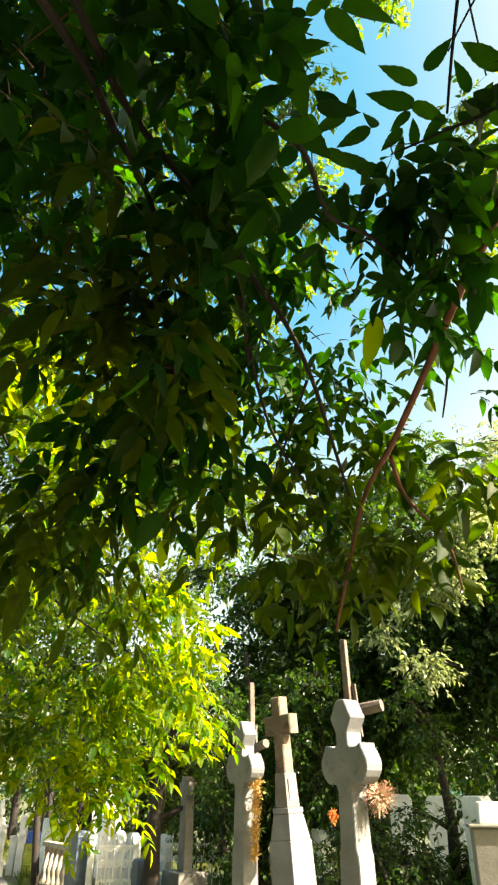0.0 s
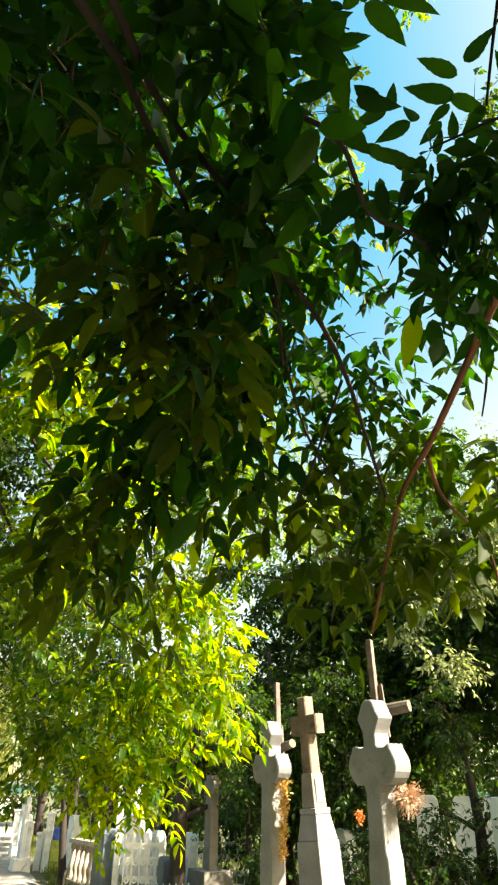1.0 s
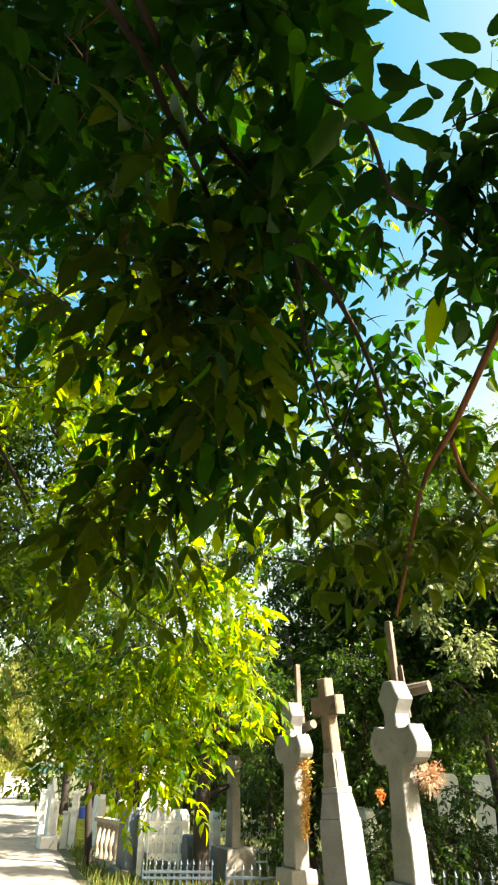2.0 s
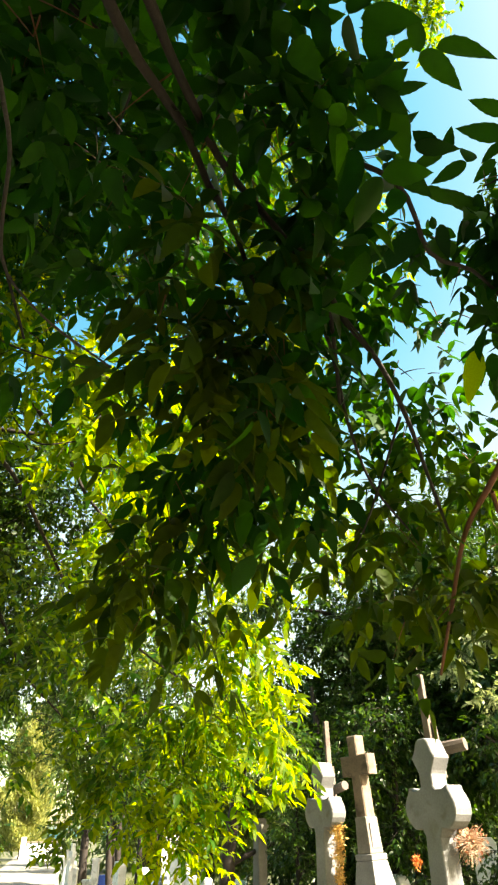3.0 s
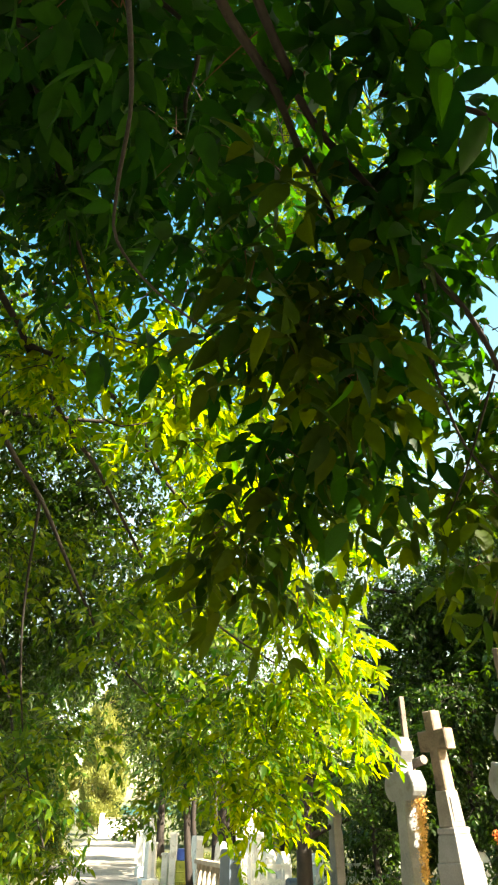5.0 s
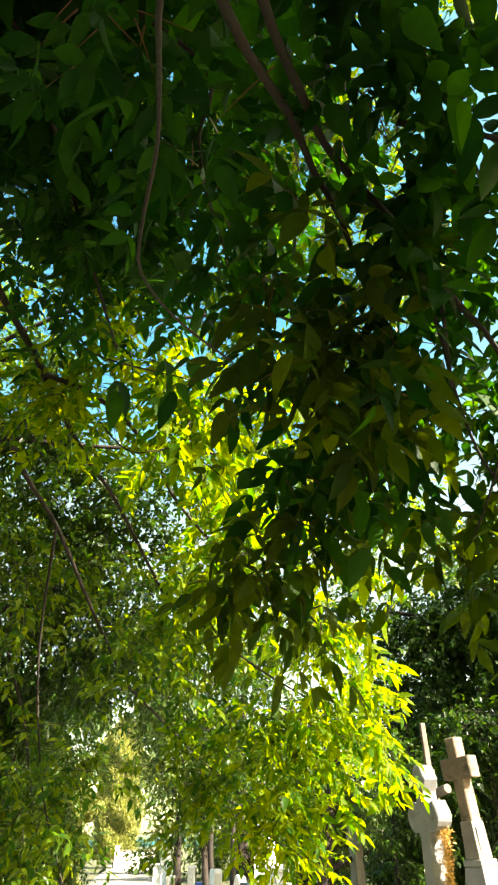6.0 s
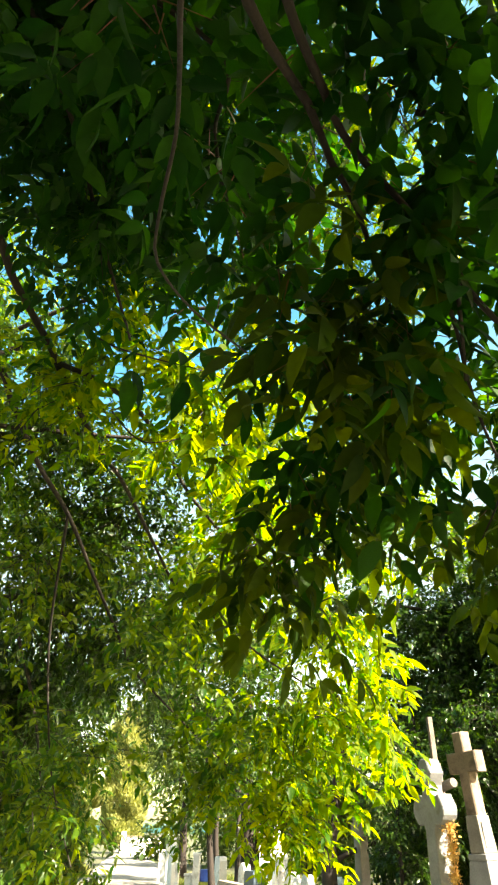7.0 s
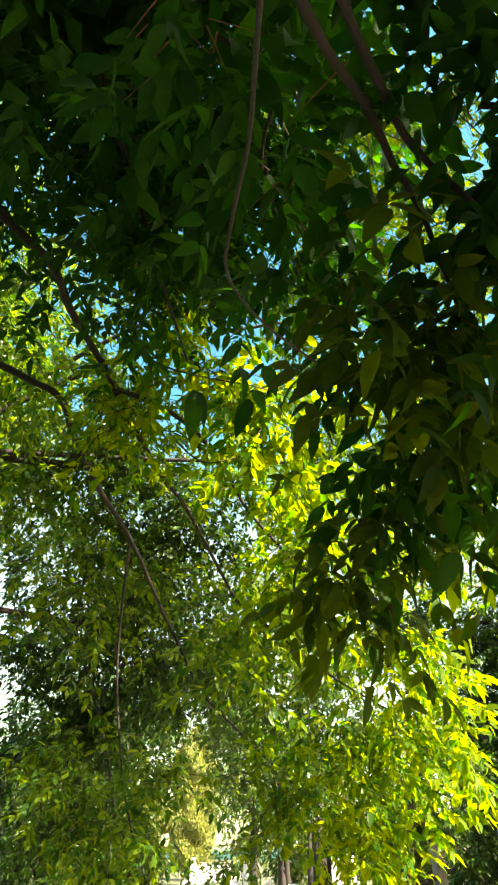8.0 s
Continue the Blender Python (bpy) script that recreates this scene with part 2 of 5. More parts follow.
# ---- leaves ----
def blade(cuts, wide, fold=0.3, droop=0.18):
    """A pointed leaf one unit long along x, folded along its midrib: vertices and triangles."""
    mid = [(t, 0.0, -droop * t * t) for t in cuts]
    rim = [(t, w, fold * w - droop * t * t) for t, w in zip(cuts[1:-1], wide)]
    rim2 = [(t, -w, fold * w - droop * t * t) for t, w in zip(cuts[1:-1], wide)]
    k, m = len(cuts), len(cuts) - 2
    tris = []
    for base, flip in ((k, False), (k + m, True)):
        t = [(0, 1, base)]
        for i in range(m - 1):
            t += [(1 + i, 2 + i, base + i + 1), (1 + i, base + i + 1, base + i)]
        t.append((k - 2, k - 1, base + m - 1))
        tris += [q[::-1] if flip else q for q in t]
    return np.array(mid + rim + rim2), np.array(tris)


def fine_blade(fold=0.3, droop=0.18, wide=0.21, teeth=0.006):
    """An egg-shaped blade with a drawn-out tip and a slightly toothed rim."""
    cuts = [0, 0.06, 0.13, 0.21, 0.3, 0.39, 0.48, 0.57, 0.66, 0.75, 0.84, 0.92, 1]
    rim = [wide * 3.05 * t ** 0.62 * (1 - t) ** 1.12 * 1.0 + (teeth if k % 2 else -teeth) * (0.15 < t < 0.85) for k, t in enumerate(cuts[1:-1])]
    return blade(cuts, rim, fold, droop)

BLADE_FINE = fine_blade()
BLADE_MID = blade((0, 0.28, 0.6, 1), (0.19, 0.16))
BLADE_FAR = blade((0, 0.42, 1), (0.24,))


def unit(a):
    return a / np.maximum(np.linalg.norm(a, axis=-1, keepdims=True), 1e-9)


def lay(origin, way, up, size, template):
    """Copies of a leaf template, each at its origin, along its way, with its upper face towards up."""
    v, t = template
    x = unit(way)
    y = unit(np.cross(up, x))
    z = np.cross(x, y)
    verts = (origin[:, None] + size[:, None, None] * (v[None, :, 0:1] * x[:, None] + v[None, :, 1:2] * y[:, None] + v[None, :, 2:3] * z[:, None]))
    faces = t[None] + (np.arange(len(origin)) * len(v))[:, None, None]
    return verts.reshape(-1, 3), faces.reshape(-1, 3)


def leaflets(rng, origin, way, up, size, pairs=2, sag=0.26):
    """Leaflets of feathered leaves: pairs along each stalk and one at its end. The stalk is about 1.6 leaflets long."""
    n = len(origin)
    way = unit(way)
    side = unit(np.cross(up, way))
    o, w, u, s = [], [], [], []
    for i in range(pairs * 2 + 1):
        last = i == pairs * 2
        f = 1.0 if last else (0.35 + 0.6 * (i // 2) / max(pairs - 1, 1) * 0.8)
        sign = 0 if last else (1 if i % 2 else -1)
        stalk = size[:, None] * 1.5 * f
        down = np.array([0, 0, -1.0])
        o.append(origin + way * stalk + down * (0.18 * size[:, None] * f * f))
        spread = 0.75 if last else 0.55
        d = way * spread + side * sign * 0.85 + down * sag + rng.normal(0, 0.22, (n, 3))
        w.append(d)
        u.append(up + rng.normal(0, 0.35, (n, 3)))
        s.append(size * rng.uniform(0.7, 1.15, n) * (1.1 if last else 0.95))
    return np.concatenate(o), np.concatenate(w), np.concatenate(u), np.concatenate(s)


def twigs_in(rng, clumps, droop=0.5):
    """Starts, ends and bends of twigs that fill round clumps (x, y, z, radius, twigs)."""
    a, b = [], []
    for x, y, z, r, n in clumps:
        c = np.array((x, y, z))
        d = unit(rng.normal(0, 1, (n, 3))) * rng.uniform(0, 0.75, (n, 1)) * r
        start = c + d + np.array([0, 0, 0.12 * r])
        way = unit(rng.normal(0, 1, (n, 3)) * np.array([1, 1, 0.45]) + unit(d + 1e-6) * 0.7) + np.array([0, 0, -droop])
        a.append(start)
        b.append(start + unit(way) * rng.uniform(0.35, 0.75, (n, 1)) * r)
    return np.concatenate(a), np.concatenate(b)


def stalks(rng, a, b, gap, droop=0.2, first=0.1):
    """Feathered leaves set along twigs from a to b: their origins, ways and upper sides."""
    long = np.linalg.norm(b - a, axis=1)
    per = np.maximum(2, (long / gap).astype(int))
    which = np.repeat(np.arange(len(a)), per)
    along = np.concatenate([np.linspace(first, 1.0, k) for k in per])
    n = len(which)
    p = a[which] + (b - a)[which] * along[:, None]
    p[:, 2] -= 0.12 * long[which] * along ** 2
    way = unit(b - a)[which] * 0.6 + unit(rng.normal(0, 1, (n, 3)) * np.array([1, 1, 0.5])) * 0.9
    way[:, 2] -= droop
    up = np.array([0.25, 0, 1.0]) + rng.normal(0, 0.45, (n, 3))
    return p, way, up


def twig_arrays(a, b, r):
    """Thin three-sided twigs with a little sag, joined into one mesh."""
    n = len(a)
    long = np.linalg.norm(b - a, axis=1)
    way = unit(b - a)
    s1 = unit(np.cross(way, np.array([0.3, 0.5, 0.8])))
    s2 = np.cross(way, s1)
    rings = []
    for f in (0, 0.35, 0.7, 1.0):
        c = a + (b - a) * f
        c[:, 2] -= 0.12 * long * f * f
        rr = r * (1 - 0.75 * f)
        for w in (0, 2.094, 4.189):
            rings.append(c + (s1 * math.cos(w) + s2 * math.sin(w)) * rr)
    verts = np.stack(rings, 1)
    quads = []
    for i in range(3):
        for s in range(3):
            k = (s + 1) % 3
            quads.append((i * 3 + s, i * 3 + k, i * 3 + 3 + k, i * 3 + 3 + s))
    faces = np.array(quads)[None] + (np.arange(n) * 12)[:, None, None]
    return verts.reshape(-1, 3), faces.reshape(-1, 4)


def crown(tree, seed, clumps, leaf, gap, material, template, pairs=2, twig=0.004, droop=0.5, bark=BARK, name="crown", sprays=()):
    """Twigs and feathered leaves in clumps: two parts of the tree."""
    rng = np.random.default_rng(seed)
    a, b = twigs_in(rng, clumps, droop)
    if len(sprays):
        a = np.concatenate([a, np.array(sprays)[:, :3]])
        b = np.concatenate([b, np.array(sprays)[:, 3:]])
    p, way, up = stalks(rng, a, b, gap)
    size = rng.uniform(0.75, 1.2, len(p)) * leaf
    v, f = lay(*leaflets(rng, p, way, up, size, pairs), template)
    leaves = hang(tagged(arrays(name, v, f, material), kind="stuff"), tree)
    v, f = twig_arrays(a, b, twig)
    hang(tagged(arrays("fine_twig", v, f, bark), kind="stuff"), leaves)


# ---- ground and path ----
def ground_sheet():
    xs = np.concatenate([np.linspace(-900, -40, 12)[:-1], np.linspace(-40, 40, 81), np.linspace(40, 900, 12)[1:]])
    ys = np.concatenate([np.linspace(-900, -20, 12)[:-1], np.linspace(-20, 80, 101), np.linspace(80, 900, 12)[1:]])
    gx, gy = np.meshgrid(xs, ys, indexing="ij")
    near = np.clip(1 - np.hypot(gx, gy - 20) / 80, 0, 1)
    gz = (np.sin(gx * 1.3) * np.cos(gy * 0.9) + np.sin(gx * 0.47 + gy * 0.61)) * 0.018 * near - 0.04
    nx, ny = len(xs), len(ys)
    i = (np.arange(nx - 1)[:, None] * ny + np.arange(ny - 1)[None]).ravel()
    faces = np.stack([i, i + ny, i + ny + 1, i + 1], 1)
    ob = arrays("ground", np.stack([gx.ravel(), gy.ravel(), gz.ravel()], 1), faces, EARTH, True)
    return tagged(ob, "dry earth with patchy grass between the graves", "ground", kind="structure")

ground_sheet()
EDGE, ALONG, ACROSS = Vector((1.2, 0, 0)), Vector((-0.355, 0.935, 0)), Vector((0.935, 0.355, 0))


def by_path(s, off, z=0.0):
    """The place s metres along the path's right edge and off metres to its right."""
    return EDGE + ALONG * s + ACROSS * off + Vector((0, 0, z))


def path_sheet():
    verts, faces = [], []
    rows, cols = 90, 9
    for i in range(rows):
        s = -8 + 98 * i / (rows - 1)
        for j in range(cols):
            f = j / (cols - 1)
            rag = 0.14 * noise.noise(Vector((s * 0.8, j, 3))) if j in (0, cols - 1) else 0
            z = 0.012 + 0.025 * math.sin(math.pi * f) - 0.018 * (abs(f - 0.3) < 0.08 or abs(f - 0.7) < 0.08)
            verts.append(by_path(s, -3.4 * (1 - f) + rag, z - (0.06 if j in (0, cols - 1) else 0)))
    for i in range(rows - 1):
        for j in range(cols - 1):
            faces.append((i * cols + j, i * cols + j + 1, (i + 1) * cols + j + 1, (i + 1) * cols + j))
    ob = arrays("path", np.array(verts), np.array(faces), GRAVEL, True)
    return tagged(ob, "pale dusty gravel path dappled with tree shade", "path", kind="structure")

path_sheet()


def grass():
    rng = np.random.default_rng(5)
    n = 26000
    s, off = rng.uniform(3, 34, n), np.abs(rng.normal(0, 1.0, n)) * 3.5 + 0.05
    p = np.array(EDGE)[None] + s[:, None] * np.array(ALONG)[None] + off[:, None] * np.array(ACROSS)[None]
    m = n // 5
    p[:m] = np.array(EDGE)[None] + s[:m, None] * np.array(ALONG)[None] - (3.45 + off[:m, None]) * np.array(ACROSS)[None]
    p[:, 2] = -0.06
    way = rng.normal(0, 0.4, (n, 3))
    way[:, 2] = 1
    v, f = lay(p, way, rng.normal(0, 1, (n, 3)), rng.uniform(0.08, 0.3, n), (BLADE_FAR[0] * np.array([1, 0.16, 1]), BLADE_FAR[1]))
    tagged(arrays("grass", v, f, GRASS), "uneven dry grass growing between the graves", "grass", kind="stuff")

grass()


# ---- stone crosses beside the path ----
FACING = radians(208 + 90)       # a cross's own -y faces 208 degrees round from +x


def mirrored(right):
    return right + [(-x, z) for x, z in reversed(right) if abs(x) > 1e-6]


def budded_cross(at, height, span, depth, stem, label, group):
    """A stone cross with round cusped lobes on its arms and a spear-shaped head, on a stem that widens to its foot."""
    ob = empty("stone_cross", at, label, "gravestone", group)
    ob.rotation_euler = (0, 0, FACING)
    k, s, h = span / 0.66, stem / 2, height
    arm = h - 0.52 * k
    lobes = [(0.040, 0.520), (0.075, 0.505), (0.095, 0.470), (0.120, 0.425), (0.150, 0.385), (0.152, 0.365), (0.125, 0.320), (0.095, 0.275), (0.082, 0.250),
             (0.082, 0.165), (0.110, 0.140), (0.190, 0.138), (0.235, 0.158), (0.255, 0.160), (0.262, 0.135), (0.300, 0.085), (0.325, 0.040), (0.330, 0.000), (0.322, -0.045),
             (0.295, -0.090), (0.255, -0.125), (0.215, -0.143), (0.185, -0.140), (0.125, -0.140)]
    right = [(0, h)] + [(x * k, arm + z * k) for x, z in lobes] + [(s, arm - 0.20 * k), (s * 1.12, 0.36), (s * 1.34, 0.30), (s * 1.42, 0.0)]
    bm = bmesh.new()
    plate(bm, mirrored(right)[::-1], depth, 0.008)
    wear(bm, 0.004)
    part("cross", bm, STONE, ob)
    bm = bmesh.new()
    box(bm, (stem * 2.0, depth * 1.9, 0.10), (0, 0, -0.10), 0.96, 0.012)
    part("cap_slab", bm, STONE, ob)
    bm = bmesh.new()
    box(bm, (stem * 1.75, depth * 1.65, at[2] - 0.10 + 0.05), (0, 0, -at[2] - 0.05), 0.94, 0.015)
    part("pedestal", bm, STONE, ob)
    bm = bmesh.new()
    box(bm, (stem * 2.5, depth * 2.6, 0.18), (0, 0, -at[2] - 0.06), 0.97, 0.015)
    part("plinth", bm, GREY_STONE, ob, "grey weathered stone plinth")
    return ob

ROW = "monuments beside the path"
budded_cross((0.79, 5.52, 0.92), 1.36, 0.60, 0.145, 0.175, "pale limewashed stone cross with bulging cusped arms", ROW)
budded_cross((-0.035, 6.02, 0.95), 1.215, 0.47, 0.125, 0.14, "slim pale stone cross with cusped arms on a pedestal", ROW)


def pillar_cross(at, label, group):
    """A tapered stone pillar with stepped shoulders that carries a plain latin cross."""
    ob = empty("pillar_monument", at, label, "gravestone", group)
    ob.rotation_euler = (Matrix.Rotation(radians(-3.8), 3, "Y") @ Matrix.Rotation(FACING + radians(17), 3, "Z")).to_euler()   # it leans a little
    for name, w, d, z0, z1, taper, m, txt in (
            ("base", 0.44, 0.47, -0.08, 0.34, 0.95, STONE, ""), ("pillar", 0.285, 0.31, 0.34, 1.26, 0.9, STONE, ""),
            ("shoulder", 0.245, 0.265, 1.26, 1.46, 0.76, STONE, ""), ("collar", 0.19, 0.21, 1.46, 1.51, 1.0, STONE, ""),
            ("neck", 0.15, 0.175, 1.51, 1.79, 0.86, GREY_STONE, "grey weathered block under the cross")):
        bm = bmesh.new()
        box(bm, (w, d, z1 - z0), (0, 0, z0), taper, 0.012)
        wear(bm, 0.004)
        part(name, bm, m, ob, txt)
    bm = bmesh.new()
    plate(bm, mirrored([(0, 2.45), (0.055, 2.45), (0.055, 2.285), (0.165, 2.285), (0.165, 2.115), (0.055, 2.115), (0.062, 1.785)])[::-1], 0.125, 0.01)
    part("cross", bm, BROWN_STONE, ob, "brownish weathered latin cross")
    bm = bmesh.new()
    box(bm, (0.02, 0.10, 0.19), (0.068, 0, 1.55), 0.95, 0.004)
    part("plaque", bm, PLAQUE, ob, "worn grey plaque without legible writing")
    return ob

pillar_cross((0.455, 6.65, 0), "leaning tapered pale stone pillar topped by a brownish cross", ROW)


def wooden_cross(at, height, arm_z, half, offset, thick, turn, label):
    ob = empty("wooden_cross", at, label, "grave marker", "wooden crosses")
    ob.rotation_euler = (0, radians(-1.5), turn)
    bm = bmesh.new()
    box(bm, (thick, thick * 1.2, height + 0.1), (0, 0, -0.1), 0.7, 0.008)
    wear(bm, 0.003)
    part("post", bm, WOOD, ob)
    bm = bmesh.new()
    bmesh.ops.create_cone(bm, cap_ends=True, segments=10, radius1=thick * 0.74, radius2=thick * 0.66, depth=half * 2,
                          matrix=Matrix.Translation((offset, 0, arm_z)) @ Matrix.Rotation(radians(84), 4, "Y"))
    wear(bm, 0.006, 14.0)
    part("arm", bm, WOOD, ob, "rough round wooden arm")
    bm = bmesh.new()
    box(bm, (thick * 0.5, thick * 0.4, (height - arm_z) * 0.72), (thick * 1.0, 0.02, arm_z - 0.22), 0.9, 0.004, Matrix.Rotation(radians(-3), 3, "Y"))
    part("brace", bm, WOOD, ob, "thin board nailed behind the post")
    return ob

wooden_cross((0.935, 5.97, 0), 2.86, 2.26, 0.15, 0.15, 0.075, radians(330), "tall weathered brown wooden cross behind a stone cross")
wooden_cross((0.055, 6.38, 0), 2.55, 1.98, 0.2, 0.06, 0.055, FACING, "thin weathered wooden cross behind a slim stone cross")


def dry_bunch(name, at, radius, count, stem, petal, label, category, squash=(1, 1, 1), seed=3, share=1.0):
    """A bunch of dry stalks with small petals among them."""
    rng = np.random.default_rng(seed)
    ob = empty(name, at, label, category)
    d = unit(rng.normal(0, 1, (count, 3))) * np.array(squash)
    n0 = len(d)
    v, f = twig_arrays(np.zeros((n0, 3)) + d * 0.1 * radius, d * radius * rng.uniform(0.5, 1.1, (n0, 1)) + rng.normal(0, 0.08 * radius, (n0, 3)), 0.0022)
    tagged(arrays("dry_stalk", v, f, stem), kind="stuff").parent = ob
    m0 = int(n0 * share)
    p = (d * radius * rng.uniform(0.3, 0.95, (n0, 1)))[:m0]
    v, f = lay(p, rng.normal(0, 1, (m0, 3)), rng.normal(0, 1, (m0, 3)), rng.uniform(0.015, 0.035, m0), BLADE_FAR)
    tagged(arrays("blossom", v, f, petal), kind="stuff").parent = ob
    return ob

dry_bunch("dried_wreath", (0.97, 5.40, 1.60), 0.17, 420, STRAW, RUST_PETAL, "dried straw and faded red flowers tied under a cross arm", "wreath", (0.85, 0.7, 0.8), 3, 0.3)
for k, (z, r) in enumerate(((1.68, 0.12), (1.52, 0.10), (1.36, 0.08), (1.22, 0.06))):
    dry_bunch("dried_garland", (0.06 - 0.005 * k, 5.88, z), r, 170, AMBER_PETAL, AMBER_PETAL, "amber dried flowers hanging down the side of a stone cross", "garland", (0.6, 0.6, 1.3), 20 + k)
dry_bunch("orange_flowers", (0.95, 8.3, 1.40), 0.08, 110, ORANGE_PETAL, ORANGE_PETAL, "orange-red artificial flowers on a grave further back", "flowers", (0.7, 0.7, 1.2), 31)


# ---- further graves along the path ----
def latin_cross_stone(at, height, span, thick, foot, material, label, turn=FACING, broad=1.2):
    ob = empty("gravestone", at, label, "gravestone", "gravestones further along")
    ob.rotation_euler = (0, 0, turn)
    w, s, a = span / 2, thick / 2, height - span * 0.45
    bm = bmesh.new()
    plate(bm, mirrored([(0, height), (s, height), (s * 1.05, a + s), (w, a + s), (w, a - s), (s * 1.1, a - s), (s * 1.5, foot)])[::-1], thick * 0.8, 0.012)
    wear(bm, 0.006)
    part("cross", bm, material, ob)
    bm = bmesh.new()
    box(bm, (span * broad, span * broad * 0.7, foot + 0.08), (0, 0, -0.08), 0.92, 0.02)
    part("base", bm, material, ob)
    return ob

latin_cross_stone((-1.08, 12.75, 0), 1.9, 0.42, 0.20, 0.50, GREY_STONE, "grey weathered stone cross on a wide block base", FACING, 1.9)
latin_cross_stone((-5.95, 17.6, 0), 1.5, 0.5, 0.12, 0.25, WHITEWASH, "white stone cross beside the path")
latin_cross_stone((-7.4, 21.5, 0), 1.3, 0.5, 0.13, 0.25, WHITEWASH, "white stone cross far along the path")
latin_cross_stone((-0.2, 15.5, 0), 1.3, 0.5, 0.14, 0.3, WHITEWASH, "white stone cross behind the front row")


def headstone(at, w, d, h, material, label, rounded=False, turn=FACING):
    ob = empty("headstone", at, label, "gravestone", "gravestones further along")
    ob.rotation_euler = (0, 0, turn)
    bm = bmesh.new()
    if rounded:
        out = [(-w / 2, 0.12)] + [(-w / 2 * math.cos(math.pi * i / 10), h - w / 2 + w / 2 * math.sin(math.pi * i / 10)) for i in range(11)] + [(w / 2, 0.12)]
    else:
        out = [(-w / 2, 0.12), (-w / 2, h - 0.08), (-w / 2 + 0.06, h), (w / 2 - 0.06, h), (w / 2, h - 0.08), (w / 2, 0.12)]
    plate(bm, out[::-1], d, 0.01)
    wear(bm, 0.005)
    part("slab", bm, material, ob)
    bm = bmesh.new()
    box(bm, (w * 1.25, d * 1.8, 0.22), (0, 0, -0.1), 0.95, 0.012)
    part("base", bm, GREY_STONE, ob)
    return ob

headstone((-3.0, 13.35, 0), 0.62, 0.30, 1.05, BLUE_METAL, "blue-grey painted box-shaped tomb marker")
headstone((-1.85, 12.75, 0), 0.34, 0.16, 0.68, BLUE_METAL, "small blue-grey headstone beside a dark trunk", True)
headstone((-2.55, 14.6, 0), 0.6, 0.18, 1.0, WHITEWASH, "white headstone behind scrolled ironwork", True)
headstone((-3.65, 15.3, 0), 0.5, 0.15, 1.1, WHITEWASH, "white upright headstone behind low posts", True)
headstone((-2.15, 13.9, 0), 0.48, 0.15, 1.0, WHITEWASH, "white headstone behind scrolled ironwork", True)
headstone((-3.0, 15.6, 0), 0.6, 0.2, 1.25, WHITEWASH, "broad white headstone behind low posts")
headstone((-1.62, 14.5, 0), 0.45, 0.15, 0.95, WHITEWASH, "small white headstone behind a dark trunk", True)
headstone((-4.6, 17.0, 0), 0.5, 0.18, 1.15, WHITEWASH, "white headstone beside a barrel")
headstone((-6.6, 19.6, 0), 0.5, 0.2, 1.1, WHITEWASH, "white headstone beside the path", True)
headstone((3.4, 9.4, 0), 0.55, 0.3, 1.5, WHITEWASH, "large white tomb slab among trees")
headstone((3.1, 9.9, 0), 0.4, 0.2, 1.6, WHITEWASH, "narrow white headstone glimpsed among trees")
headstone((3.55, 13.0, 0), 0.75, 0.3, 1.6, WHITEWASH, "broad white tomb slab among trees", False, radians(-20))
headstone((2.75, 13.2, 0), 0.4, 0.2, 1.62, WHITEWASH, "narrow white headstone glimpsed among trees", False, radians(-14))
headstone((1.2, 13.0, 0), 0.5, 0.2, 1.1, WHITEWASH, "white headstone in the shade of trees", True)


def capped_tomb(at):
    ob = empty("capped_tomb", at, "grey stone tomb block with a white slab on top", "gravestone", "gravestones further along")
    ob.rotation_euler = (0, 0, radians(-12))
    for name, w, d, z0, z1, t, m, txt in (("base", 0.65, 0.55, -0.1, 0.3, 0.96, GREY_STONE, ""), ("block", 0.44, 0.36, 0.3, 1.33, 0.93, GREY_STONE, ""), ("ledge", 0.47, 0.39, 1.33, 1.36, 1.0, GREY_STONE, ""), ("top_slab", 0.25, 0.22, 1.36, 1.55, 0.9, WHITEWASH, "white stone slab")):
        bm = bmesh.new()
        box(bm, (w, d, z1 - z0), (0, 0, z0), t, 0.012)
        wear(bm, 0.004)
        part(name, bm, m, ob, txt)
    return ob

capped_tomb((2.37, 7.2, 0))


def post(at, h, w, material, label, category="post"):
    ob = empty("post", at, label, category, "posts along the path")
    bm = bmesh.new()
    box(bm, (w, w, h + 0.1), (0, 0, -0.1), 0.93, 0.01)
    wear(bm, 0.004)
    part("shaft", bm, material, ob)
    bm = bmesh.new()
    box(bm, (w * 1.25, w * 1.25, 0.05), (0, 0, h), 0.85, 0.008)
    part("cap", bm, material, ob)
    return ob


for x, y, h, w, m, txt in ((-5.6, 17.8, 0.72, 0.16, WHITEWASH, "white stone post beside the path"), (-5.35, 17.6, 1.15, 0.16, WHITEWASH, "tall white stone post beside the path"),
                           (-2.72, 13.0, 0.95, 0.1, WHITEWASH, "white stone post of a grave surround"),
                           (-6.3, 19.0, 0.9, 0.15, WHITEWASH, "white stone post beside the path"), (-7.0, 20.6, 0.9, 0.15, WHITEWASH, "white stone post beside the path"),
                           (-8.2, 23.6, 1.0, 0.18, WHITEWASH, "white stone post far along the path"), (-9.4, 26.8, 1.0, 0.18, WHITEWASH, "white stone post far along the path")):
    post((x, y, 0), h, w, m, txt)


